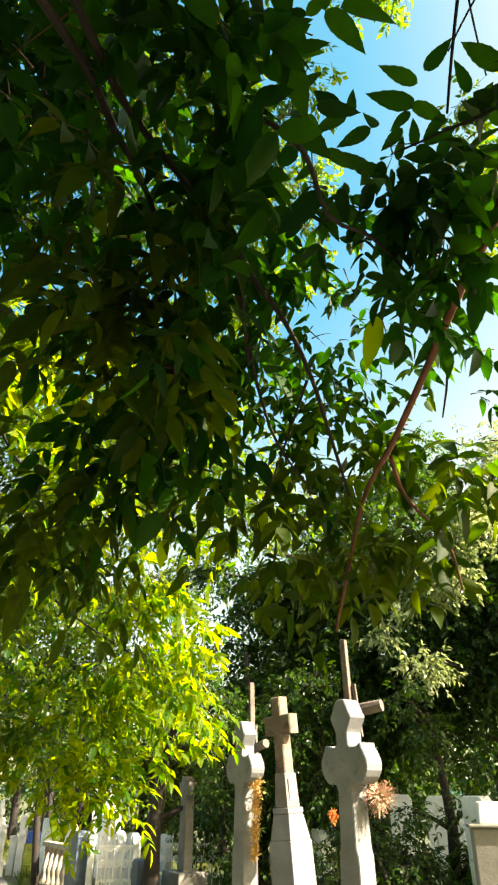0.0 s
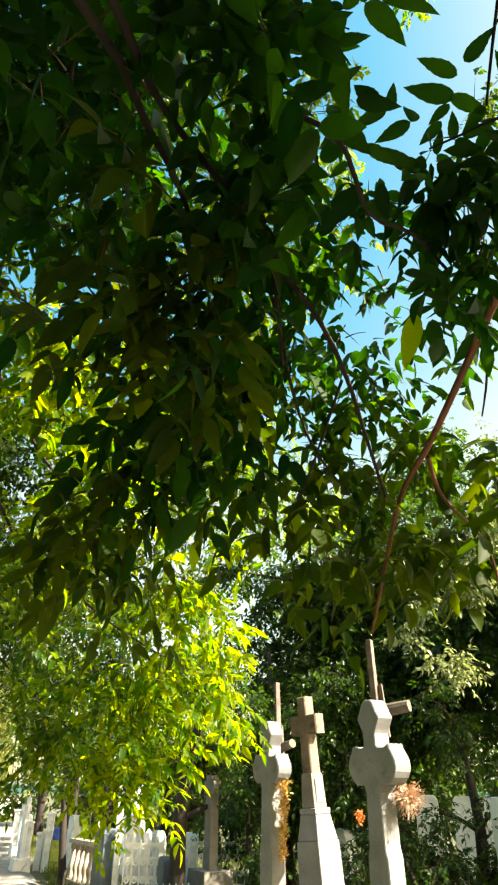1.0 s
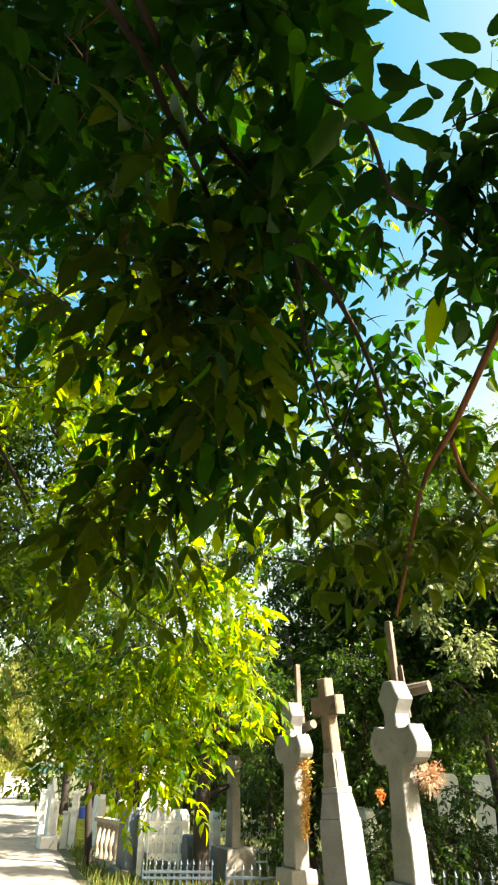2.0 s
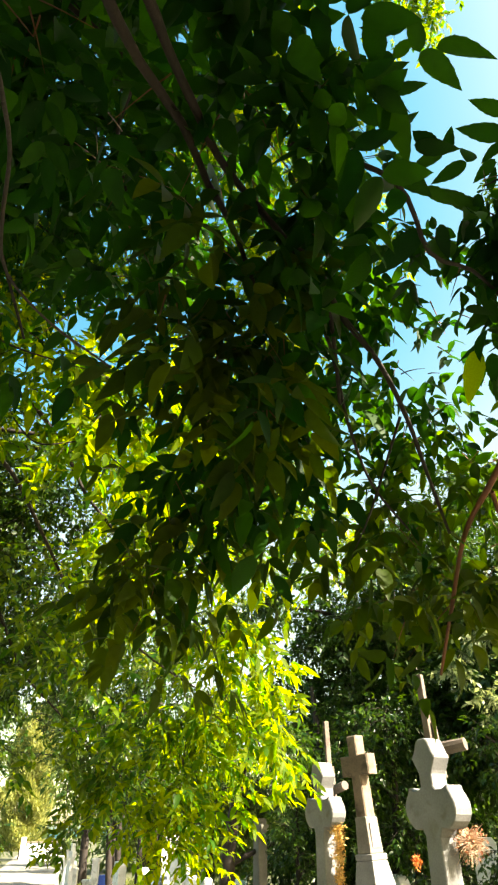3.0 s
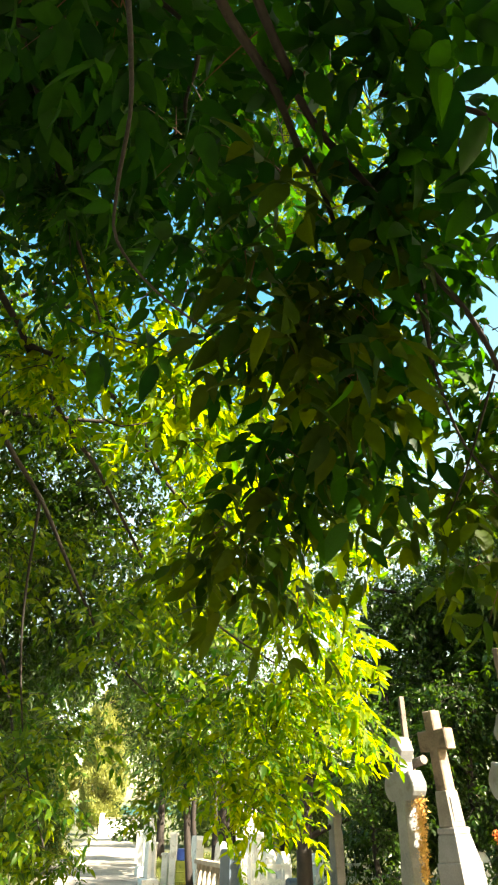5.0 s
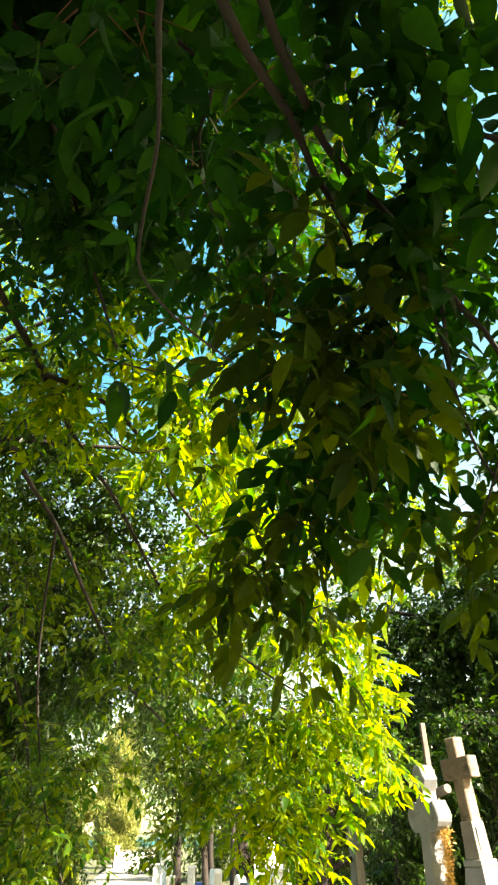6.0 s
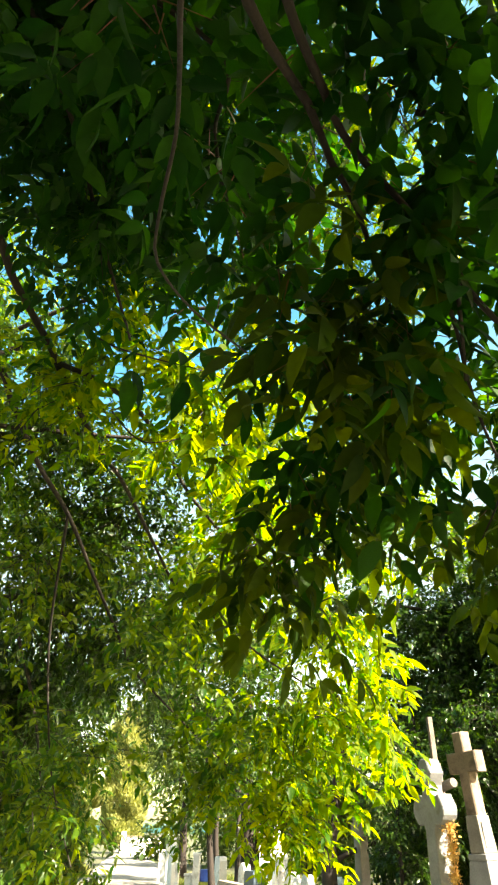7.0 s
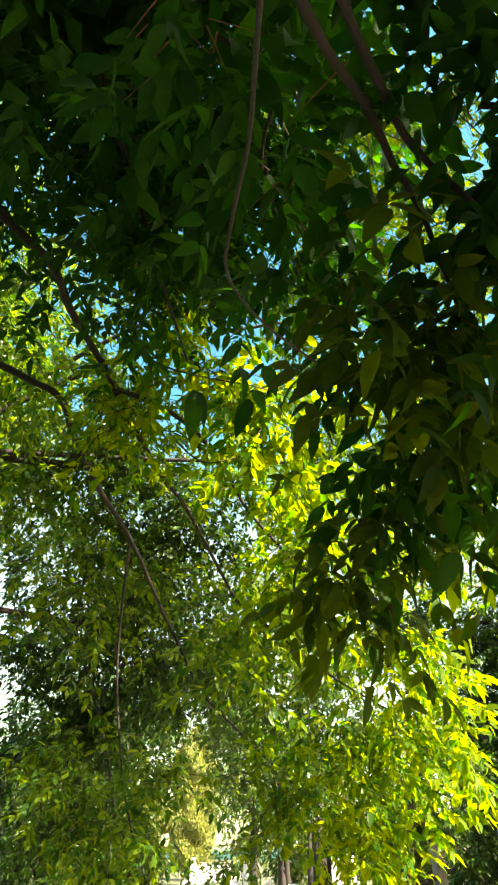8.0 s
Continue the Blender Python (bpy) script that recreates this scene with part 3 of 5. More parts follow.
def balustrade(start, end, count, height, label):
    """Turned stone balusters between a kerb and a top rail."""
    a, b = Vector(start), Vector(end)
    ob = empty("stone_balustrade", (a + b) / 2, label, "balustrade")
    ob.rotation_euler = (0, 0, math.atan2(b.y - a.y, b.x - a.x))
    long = (b - a).length
    for name, z, h, d in (("kerb", -0.08, 0.2, 0.22), ("rail", height - 0.08, 0.08, 0.2)):
        bm = bmesh.new()
        box(bm, (long + 0.18, d, h), (0, 0, z), 0.97, 0.012)
        wear(bm, 0.004)
        part(name, bm, TAN_STONE, ob)
    prof = [(0.06, 0.12), (0.06, 0.16), (0.04, 0.18), (0.07, 0.28), (0.075, 0.34), (0.05, 0.44), (0.035, 0.54), (0.05, 0.57), (0.04, 0.6), (0.06, 0.63), (0.06, height - 0.08)]
    verts, faces = [], []
    for q, z in prof:
        verts += [(q * math.cos(2 * math.pi * i / 10), q * math.sin(2 * math.pi * i / 10), z) for i in range(10)]
    for j in range(len(prof) - 1):
        faces += [(j * 10 + i, j * 10 + (i + 1) % 10, j * 10 + 10 + (i + 1) % 10, j * 10 + 10 + i) for i in range(10)]
    first = arrays("baluster", np.array(verts), np.array(faces), TAN_STONE, True)
    for i in range(count):
        piece = first if i == 0 else new("baluster", first.data)
        piece.parent = ob
        piece.location = (-long / 2 + long * i / (count - 1), 0, 0)
    return ob

balustrade((-4.05, 15.1, 0), (-3.3, 13.95, 0), 6, 0.8, "tan sandstone balustrade round a grave by the path")


def barrel(at):
    ob = empty("barrel", at, "yellow-green painted metal barrel standing by the path", "barrel")
    bm = bmesh.new()
    prof = [(0.0, 0.0), (0.25, 0.0), (0.26, 0.02), (0.255, 0.19), (0.27, 0.205), (0.255, 0.22), (0.255, 0.39), (0.27, 0.405), (0.255, 0.42), (0.26, 0.6), (0.265, 0.62), (0.24, 0.62), (0.24, 0.57), (0.0, 0.57)]
    vs = [bm.verts.new((r, 0, z)) for r, z in prof]
    es = [bm.edges.new((vs[i], vs[i + 1])) for i in range(len(vs) - 1)]
    bmesh.ops.spin(bm, geom=vs + es, cent=(0, 0, 0), axis=(0, 0, 1), angle=2 * math.pi, steps=20, use_duplicate=False)
    bmesh.ops.remove_doubles(bm, verts=bm.verts, dist=0.001)
    bmesh.ops.recalc_face_normals(bm, faces=bm.faces)
    part("drum", bm, GREEN_BARREL, ob)
    return ob

barrel((-5.15, 17.8, 0.0))


def bucket(at):
    ob = empty("plastic_tub", at, "blue plastic tub turned over on a barrel", "tub")
    bm = bmesh.new()
    bmesh.ops.create_cone(bm, cap_ends=True, segments=18, radius1=0.2, radius2=0.15, depth=0.24, matrix=Matrix.Translation((0, 0, 0.12)))
    bmesh.ops.bevel(bm, geom=list(bm.edges), offset=0.008, segments=1, affect="EDGES")
    part("shell", bm, BLUE_PLASTIC, ob)
    return ob

bucket((-5.15, 17.8, 0.62))


def scroll(bm, x, z, r, turns, depth=0.02, wire=0.011):
    """A flat iron spiral in the x z plane."""
    k = int(14 * turns)
    last = None
    for i in range(k + 1):
        w = 2 * math.pi * turns * i / k
        q = r * (1 - 0.75 * i / k)
        ring = []
        for dr, dy in ((-wire, -wire), (wire, -wire), (wire, wire), (-wire, wire)):
            ring.append(bm.verts.new((x + (q + dr) * math.cos(w), dy, z + (q + dr) * math.sin(w))))
        if last:
            for s in range(4):
                bm.faces.new((last[s], last[(s + 1) % 4], ring[(s + 1) % 4], ring[s]))
        last = ring


def iron_fence(at, width, height, turn, bars, material, label, scrolled=False):
    ob = empty("iron_fence", at, label, "fence", "grave fences")
    ob.rotation_euler = (0, 0, turn)
    for z in (0.12, height - 0.12):
        bm = bmesh.new()
        box(bm, (width, 0.03, 0.035), (0, 0, z), 1.0, 0.004)
        part("rail", bm, material, ob)
    for i in range(bars):
        bm = bmesh.new()
        x = -width / 2 + width * i / (bars - 1)
        box(bm, (0.022, 0.022, height + (0.08 if i in (0, bars - 1) else 0)), (x, 0, -0.02), 0.9)
        bar = part("bar", bm, material, ob)
        bm = bmesh.new()
        bmesh.ops.create_cone(bm, cap_ends=True, segments=4, radius1=0.022, radius2=0.0, depth=0.07, matrix=Matrix.Translation((x, 0, height + 0.033)))
        part("finial", bm, material, bar)
    if scrolled:
        for i in range(bars - 1):
            for z, r in ((height * 0.35, 0.055), (height * 0.62, 0.065), (height * 0.85, 0.045)):
                bm = bmesh.new()
                scroll(bm, -width / 2 + width * (i + 0.5) / (bars - 1), z, r, 1.6)
                part("scroll", bm, material, ob)
    return ob

iron_fence((-2.22, 12.8, 0), 0.66, 0.95, radians(5), 6, WHITE_METAL, "white painted iron fence with scrolls", True)
iron_fence((-1.9, 12.0, 0), 1.1, 0.32, radians(4), 12, BLUE_METAL, "low blue-grey picket fence round a grave")
iron_fence((-0.35, 10.6, 0), 1.3, 0.42, radians(-3), 12, BLUE_METAL, "low blue-grey picket fence in the shade")
iron_fence((1.7, 8.4, 0), 1.0, 0.62, radians(-10), 9, BLUE_METAL, "blue-grey iron fence behind the stone crosses")
iron_fence((3.7, 11.9, 0), 1.9, 1.35, radians(-14), 9, WHITE_METAL, "white painted iron fence glimpsed among trees")
iron_fence((-1.15, 14.2, 0), 1.2, 0.9, radians(0), 9, WHITE_METAL, "white iron fence behind a grey stone cross", True)


def spire(at):
    ob = empty("spire_monument", at, "slender white pointed monument far behind the trees", "monument")
    for name, w, z0, z1, t in (("base", 1.1, -0.1, 1.0, 0.95), ("block", 0.8, 1.0, 2.6, 0.9), ("ledge", 0.85, 2.6, 2.7, 1.0), ("needle", 0.55, 2.7, 3.7, 0.25)):
        bm = bmesh.new()
        box(bm, (w, w, z1 - z0), (0, 0, z0), t, 0.015)
        part(name, bm, WHITEWASH, ob)
    return ob

spire((-5.4, 27.5, 0))


def boundary_wall(at, turn):
    """A low whitewashed wall with a coping and two end piers, across the path's end."""
    ob = empty("boundary_wall", at, "low whitewashed wall at the far end of the path", "wall")
    ob.rotation_euler = (0, 0, turn)
    for name, w, d, x, z0, z1 in (("wall", 3.0, 0.3, 0, -0.1, 1.2), ("coping", 3.1, 0.42, 0, 1.2, 1.3), ("pier", 0.4, 0.4, -1.75, -0.1, 1.6), ("pier", 0.4, 0.4, 1.75, -0.1, 1.6)):
        bm = bmesh.new()
        box(bm, (w, d, z1 - z0), (x, 0, z0), 0.98, 0.02)
        wear(bm, 0.008, 2.0)
        part(name, bm, BROWN_STONE if name == "coping" else WHITEWASH, ob)
    return ob

boundary_wall((-21.6, 58.0, 0), radians(20.8))

# ---- the overhanging tree, rooted beside the path ----
near_tree = empty("box_elder_tree", (2.3, -1.5, 0), "box elder tree with dark hanging branches over the path", "tree")
limb("trunk", near_tree, [(2.3, -1.5, -0.2), (2.25, -1.45, 0.8), (2.1, -1.4, 2.0), (1.85, -1.35, 3.2), (1.6, -1.3, 4.4), (1.3, -1.2, 5.6), (1.0, -1.1, 7.0)], 0.21, 0.06, sides=12, step=0.15)
limb("limb", near_tree, [(1.85, -1.35, 3.2), (1.2, -0.9, 3.6), (0.4, -0.4, 3.4), (-0.2, 0.0, 2.9), (-0.37, 0.29, 2.68), (-0.37, 0.4, 2.71), (-0.34, 0.53, 2.72), (-0.29, 0.65, 2.73), (-0.26, 0.77, 2.72), (-0.22, 0.88, 2.71), (-0.16, 1.15, 2.66)], 0.04, 0.004, step=0.05)
limb("limb", near_tree, [(0.4, -0.4, 3.4), (-0.1, 0.1, 2.85), (-0.3, 0.33, 2.73), (-0.3, 0.48, 2.74), (-0.26, 0.63, 2.73), (-0.22, 0.75, 2.73), (-0.1, 0.91, 2.68), (-0.03, 1.03, 2.64), (0.0, 1.3, 2.55)], 0.018, 0.004)
limb("limb", near_tree, [(1.85, -1.35, 3.2), (1.3, -0.5, 3.4), (0.85, 0.2, 3.05), (0.64, 0.5, 2.8), (0.52, 0.72, 2.65), (0.48, 0.88, 2.58), (0.45, 1.03, 2.54), (0.43, 1.2, 2.5), (0.37, 1.4, 2.39), (0.31, 1.55, 2.3), (0.28, 1.7, 2.16), (0.25, 1.84, 2.01)], 0.03, 0.004, RED_BARK, label="red-brown hanging branch")
limb("limb", near_tree, [(0.37, 1.46, 2.37), (0.43, 1.58, 2.31), (0.55, 1.67, 2.22), (0.61, 1.78, 2.11)], 0.006, 0.003, RED_BARK)
limb("limb", near_tree, [(0.44, 1.16, 2.52), (0.47, 1.23, 2.47), (0.47, 1.31, 2.4)], 0.004, 0.002)
limb("limb", near_tree, [(-0.1, 0.91, 2.68), (-0.05, 0.96, 2.68), (0.0, 1.09, 2.66), (0.09, 1.2, 2.6), (0.16, 1.32, 2.52), (0.21, 1.43, 2.43), (0.27, 1.55, 2.3)], 0.009, 0.004)
limb("limb", near_tree, [(-0.1, 0.91, 2.68), (-0.08, 1.03, 2.68), (-0.02, 1.19, 2.65), (0.02, 1.36, 2.54), (0.08, 1.5, 2.43), (0.18, 1.61, 2.34)], 0.007, 0.003)
limb("limb", near_tree, [(0.15, 1.34, 2.53), (0.07, 1.51, 2.35), (0.02, 1.61, 2.27)], 0.004, 0.002)
limb("limb", near_tree, [(-0.1, 0.7, 2.72), (0.08, 0.72, 2.62), (0.15, 0.83, 2.55), (0.24, 0.89, 2.56), (0.33, 0.98, 2.55)], 0.006, 0.003)
limb("limb", near_tree, [(0.4, -0.3, 3.5), (0.0, -0.1, 3.0), (-0.28, 0.1, 2.4), (-0.35, 0.22, 2.24), (-0.39, 0.32, 2.28), (-0.43, 0.42, 2.32), (-0.49, 0.53, 2.33), (-0.53, 0.63, 2.35), (-0.51, 0.75, 2.36), (-0.45, 0.9, 2.38)], 0.0055, 0.002)
limb("limb", near_tree, [(0.4, -0.4, 3.4), (0.34, 0.1, 3.02), (0.36, 0.38, 2.95), (0.39, 0.6, 2.92), (0.41, 0.74, 2.9), (0.43, 0.85, 2.89)], 0.006, 0.003)
limb("limb", near_tree, [(1.3, -0.5, 3.4), (0.75, 0.0, 3.05), (0.56, 0.35, 2.97), (0.46, 0.65, 2.99), (0.43, 0.78, 3.0)], 0.004, 0.002)
limb("limb", near_tree, [(0.4, -0.4, 3.4), (0.28, 0.2, 3.28), (0.38, 0.5, 3.16), (0.46, 0.7, 3.08), (0.54, 0.85, 3.03)], 0.004, 0.002)
limb("limb", near_tree, [(0.66, 0.45, 2.78), (0.57, 0.58, 2.74), (0.48, 0.71, 2.72), (0.38, 0.8, 2.75), (0.3, 0.87, 2.78)], 0.006, 0.002)
for pts in ([(1.6, -1.3, 4.4), (0.6, -0.6, 5.0), (-0.6, 0.2, 5.0), (-1.6, 1.0, 4.7)], [(1.6, -1.3, 4.4), (2.6, -0.6, 4.9), (3.2, 0.4, 5.0)],
            [(1.3, -1.2, 5.6), (0.3, -0.2, 6.4), (-0.6, 1.0, 6.6)], [(2.1, -1.4, 2.6), (2.5, -0.4, 3.4), (2.6, 0.6, 3.8)], [(1.3, -1.2, 5.6), (0.2, -1.8, 6.0), (-1.2, -1.8, 5.8)]):
    limb("limb", near_tree, pts, 0.055, 0.015, step=0.15)

# the dark hanging mass, twig by twig
HANGING = [(-0.15, 0.68, 2.84, 0.26, 12), (-0.03, 0.66, 2.77, 0.12, 7), (-0.07, 0.9, 2.79, 0.23, 10), (-0.28, 0.93, 2.89, 0.28, 13), (-0.15, 1.14, 2.73, 0.27, 12), (-0.05, 1.12, 2.78, 0.18, 5),
           (-0.31, 1.24, 2.72, 0.23, 14), (-0.22, 1.45, 2.65, 0.26, 12), (-0.36, 1.48, 2.53, 0.22, 12), (-0.04, 1.42, 2.70, 0.15, 4),
           (-0.5, 0.9, 2.95, 0.26, 12), (-0.6, 1.2, 2.85, 0.18, 5),
           (-0.22, 0.45, 2.93, 0.2, 11), (-0.14, 0.48, 2.93, 0.15, 7), (-0.62, 0.52, 2.98, 0.22, 12),
           (-0.07, 1.39, 2.79, 0.12, 5), (-0.11, 1.61, 2.62, 0.13, 6), (-0.02, 1.19, 2.84, 0.12, 5), (0.05, 1.13, 2.87, 0.11, 4), (-0.17, 1.43, 2.69, 0.12, 5)]
FRINGE = [(-0.37, 0.97, 2.63, 0.12, 4), (-0.28, 1.04, 2.61, 0.12, 6), (-0.28, 1.21, 2.52, 0.12, 5), (-0.20, 1.11, 2.58, 0.12, 5), (-0.14, 1.00, 2.68, 0.12, 4), (-0.18, 1.23, 2.48, 0.12, 4), (-0.29, 0.86, 2.72, 0.12, 4), (-0.35, 1.13, 2.56, 0.1, 3)]
BESIDE = [(0.33, 0.92, 2.76, 0.10, 5), (0.42, 0.88, 2.74, 0.13, 9), (0.50, 0.86, 2.84, 0.08, 4), (0.42, 0.96, 2.64, 0.14, 8), (0.30, 0.95, 2.70, 0.11, 4), (0.36, 1.0, 2.68, 0.13, 4), (0.46, 1.0, 2.66, 0.13, 4), (0.38, 1.17, 2.64, 0.18, 4), (0.2, 1.45, 2.66, 0.22, 3), (0.58, 1.0, 2.9, 0.12, 3)]
# young olive leaves at the branch ends
YOUNG = [(0.28, 1.85, 2.44, 0.24, 11), (0.44, 1.8, 2.27, 0.25, 11), (0.58, 1.58, 2.42, 0.2, 8), (0.2, 1.95, 2.26, 0.2, 10), (0.06, 1.75, 2.42, 0.2, 7), (-0.11, 1.86, 2.44, 0.18, 6),
         (-0.30, 1.80, 2.46, 0.12, 4), (-0.2, 1.75, 2.52, 0.22, 6), (-0.47, 1.68, 2.34, 0.24, 11), (-0.53, 1.70, 2.25, 0.16, 7), (-0.48, 1.82, 2.15, 0.12, 5), (-0.56, 1.58, 2.36, 0.14, 5)]

BETWEEN = [(0.10, 0.75, 2.89, 0.12, 2), (0.13, 0.9, 2.84, 0.13, 3), (0.20, 1.11, 2.86, 0.14, 3), (0.23, 1.2, 2.78, 0.13, 3), (0.17, 1.3, 2.84, 0.16, 3), (0.18, 1.4, 2.73, 0.16, 4), (0.30, 1.36, 2.74, 0.14, 3),
           (0.12, 1.58, 2.66, 0.18, 5), (0.25, 1.55, 2.66, 0.16, 4), (0.31, 1.45, 2.62, 0.13, 3), (0.18, 1.76, 2.55, 0.2, 5), (0.66, 1.35, 2.62, 0.12, 2), (0.70, 1.58, 2.62, 0.14, 2)]


def hanging_leaves(clumps, seed, leaf, gap, single, one=LEAF_NEAR, many=LEAF_NEAR_JOINED):
    """Leaves of the near branches: each blade a part while the count lasts, the rest joined."""
    rng = np.random.default_rng(seed)
    a, b = twigs_in(rng, clumps, 0.6)
    p, way, up = stalks(rng, a, b, gap, 0.55)
    size = rng.uniform(0.75, 1.15, len(p)) * leaf
    o, w, u, s = leaflets(rng, p, way, up, size, 2)
    order = rng.permutation(len(o))
    kinds = []
    for k in range(8):
        v, f = fine_blade(0.15 + 0.06 * k, 0.05 + 0.05 * (k % 5), 0.185 + 0.012 * (k % 4))
        ob = arrays("leaf", v, f, one, True)
        kinds.append(ob.data)
        bpy.data.objects.remove(ob)
    for i in order[:single]:
        x = Vector(w[i]).normalized()
        y = Vector(u[i]).cross(x).normalized()
        z = x.cross(y)
        ob = new("leaf", kinds[i % 8])
        q = float(s[i])
        ob.parent = near_tree
        ob.matrix_local = Matrix.Translation(-near_tree.location) @ Matrix(((x.x * q, y.x * q, z.x * q, o[i][0]), (x.y * q, y.y * q, z.y * q, o[i][1]), (x.z * q, y.z * q, z.z * q, o[i][2]), (0, 0, 0, 1)))
    rest = order[single:]
    v, f = lay(o[rest], w[rest], u[rest], s[rest], BLADE_FINE)
    hang(tagged(arrays("foliage", v, f, many, True), kind="stuff"), near_tree)
    v, f = twig_arrays(a, b, 0.0022)
    hang(tagged(arrays("fine_twig", v, f, RED_BARK), kind="stuff"), near_tree)

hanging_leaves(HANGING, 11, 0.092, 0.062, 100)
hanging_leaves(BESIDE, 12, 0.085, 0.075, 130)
# leaves that fill in among the thin twigs
AMONG = [(0.20, 1.55, 2.62, 0.13, 4), (0.31, 1.53, 2.56, 0.12, 4), (0.41, 1.52, 2.48, 0.12, 4), (0.28, 1.72, 2.53, 0.14, 5), (0.41, 1.70, 2.45, 0.13, 5), (0.14, 1.69, 2.57, 0.13, 4),
         (0.45, 1.42, 2.54, 0.10, 2), (0.21, 1.81, 2.47, 0.14, 5), (0.05, 1.63, 2.68, 0.13, 4), (0.08, 1.52, 2.78, 0.12, 3), (0.56, 1.57, 2.39, 0.11, 3)]
hanging_leaves(AMONG, 15, 0.066, 0.062, 60, YOUNG_LEAF, YOUNG_LEAF_JOINED)
hanging_leaves(YOUNG, 14, 0.088, 0.072, 90, OLIVE, OLIVE_JOINED)
hanging_leaves(BETWEEN, 13, 0.058, 0.06, 40)
hanging_leaves(FRINGE, 16, 0.085, 0.06, 40, OLIVE, OLIVE_JOINED)


def single_leaves(rows, material, label=""):
    """Blades that stand out singly: base and tip of each."""
    rng = random.Random(8)
    for k, (x0, y0, z0, x1, y1, z1) in enumerate(rows):
        long = Vector((x1 - x0, y1 - y0, z1 - z0)).length
        v, f = fine_blade(0.12 + 0.05 * (k % 4), 0.06, 0.18 + 0.015 * (k % 3))
        x = Vector((x1 - x0, y1 - y0, z1 - z0)).normalized()
        up = Vector((rng.uniform(-0.4, 0.4), 0.75, 0.7)) if k % 3 else Vector((0.3, 0.3, 0.9))
        y = up.cross(x).normalized()
        z = x.cross(y)
        ob = arrays("leaf", v, f, material, True)
        ob.matrix_world = Matrix(((x.x * long, y.x * long, z.x * long, x0), (x.y * long, y.y * long, z.y * long, y0), (x.z * long, y.z * long, z.z * long, z0), (0, 0, 0, 1)))
        if label:
            ob["label"] = label
        hang(ob, near_tree)

single_leaves([(0.08, 0.62, 2.72, 0.14, 0.61, 2.72), (0.03, 0.60, 2.73, 0.11, 0.59, 2.75), (0.02, 0.64, 2.71, 0.10, 0.66, 2.69), (0.09, 0.67, 2.69, 0.13, 0.66, 2.72), (0.12, 0.69, 2.67, 0.20, 0.70, 2.66),
               (0.08, 0.71, 2.66, 0.15, 0.75, 2.60), (0.14, 0.75, 2.63, 0.20, 0.77, 2.60), (0.14, 0.81, 2.59, 0.05, 0.87, 2.54), (0.17, 0.80, 2.59, 0.19, 0.86, 2.56)], LEAF_NEAR)
single_leaves([(0.34, 0.76, 2.85, 0.26, 0.74, 2.88), (0.34, 0.79, 2.83, 0.24, 0.79, 2.86), (0.35, 0.74, 2.86, 0.40, 0.70, 2.90), (0.33, 0.79, 2.83, 0.41, 0.81, 2.80), (0.33, 0.80, 2.82, 0.30, 0.85, 2.83),
               (0.32, 0.83, 2.81, 0.28, 0.87, 2.79), (0.44, 0.76, 2.82, 0.41, 0.73, 2.88), (0.40, 0.80, 2.81, 0.36, 0.85, 2.79)], LEAF_NEAR)
single_leaves([(-0.42, 1.42, 2.60, -0.52, 1.46, 2.53), (-0.37, 1.49, 2.51, -0.46, 1.53, 2.43), (-0.42, 1.63, 2.22, -0.45, 1.69, 2.08), (-0.36, 1.59, 2.33, -0.30, 1.65, 2.18), (-0.24, 1.61, 2.28, -0.33, 1.68, 2.18),
               (-0.19, 1.63, 2.23, -0.14, 1.66, 2.16), (-0.14, 1.57, 2.38, -0.17, 1.63, 2.28), (-0.09, 1.58, 2.33, -0.07, 1.62, 2.25)], LEAF_NEAR)
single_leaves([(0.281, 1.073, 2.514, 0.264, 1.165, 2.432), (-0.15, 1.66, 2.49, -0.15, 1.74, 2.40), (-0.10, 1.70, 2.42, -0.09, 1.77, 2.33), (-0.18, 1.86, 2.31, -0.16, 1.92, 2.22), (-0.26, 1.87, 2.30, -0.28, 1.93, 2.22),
               (0.10, 1.72, 2.46, 0.13, 1.78, 2.40), (0.05, 1.80, 2.36, 0.03, 1.86, 2.29)], YELLOW_LEAF, "leaf coloured bright yellow-green as if the sun shone through")

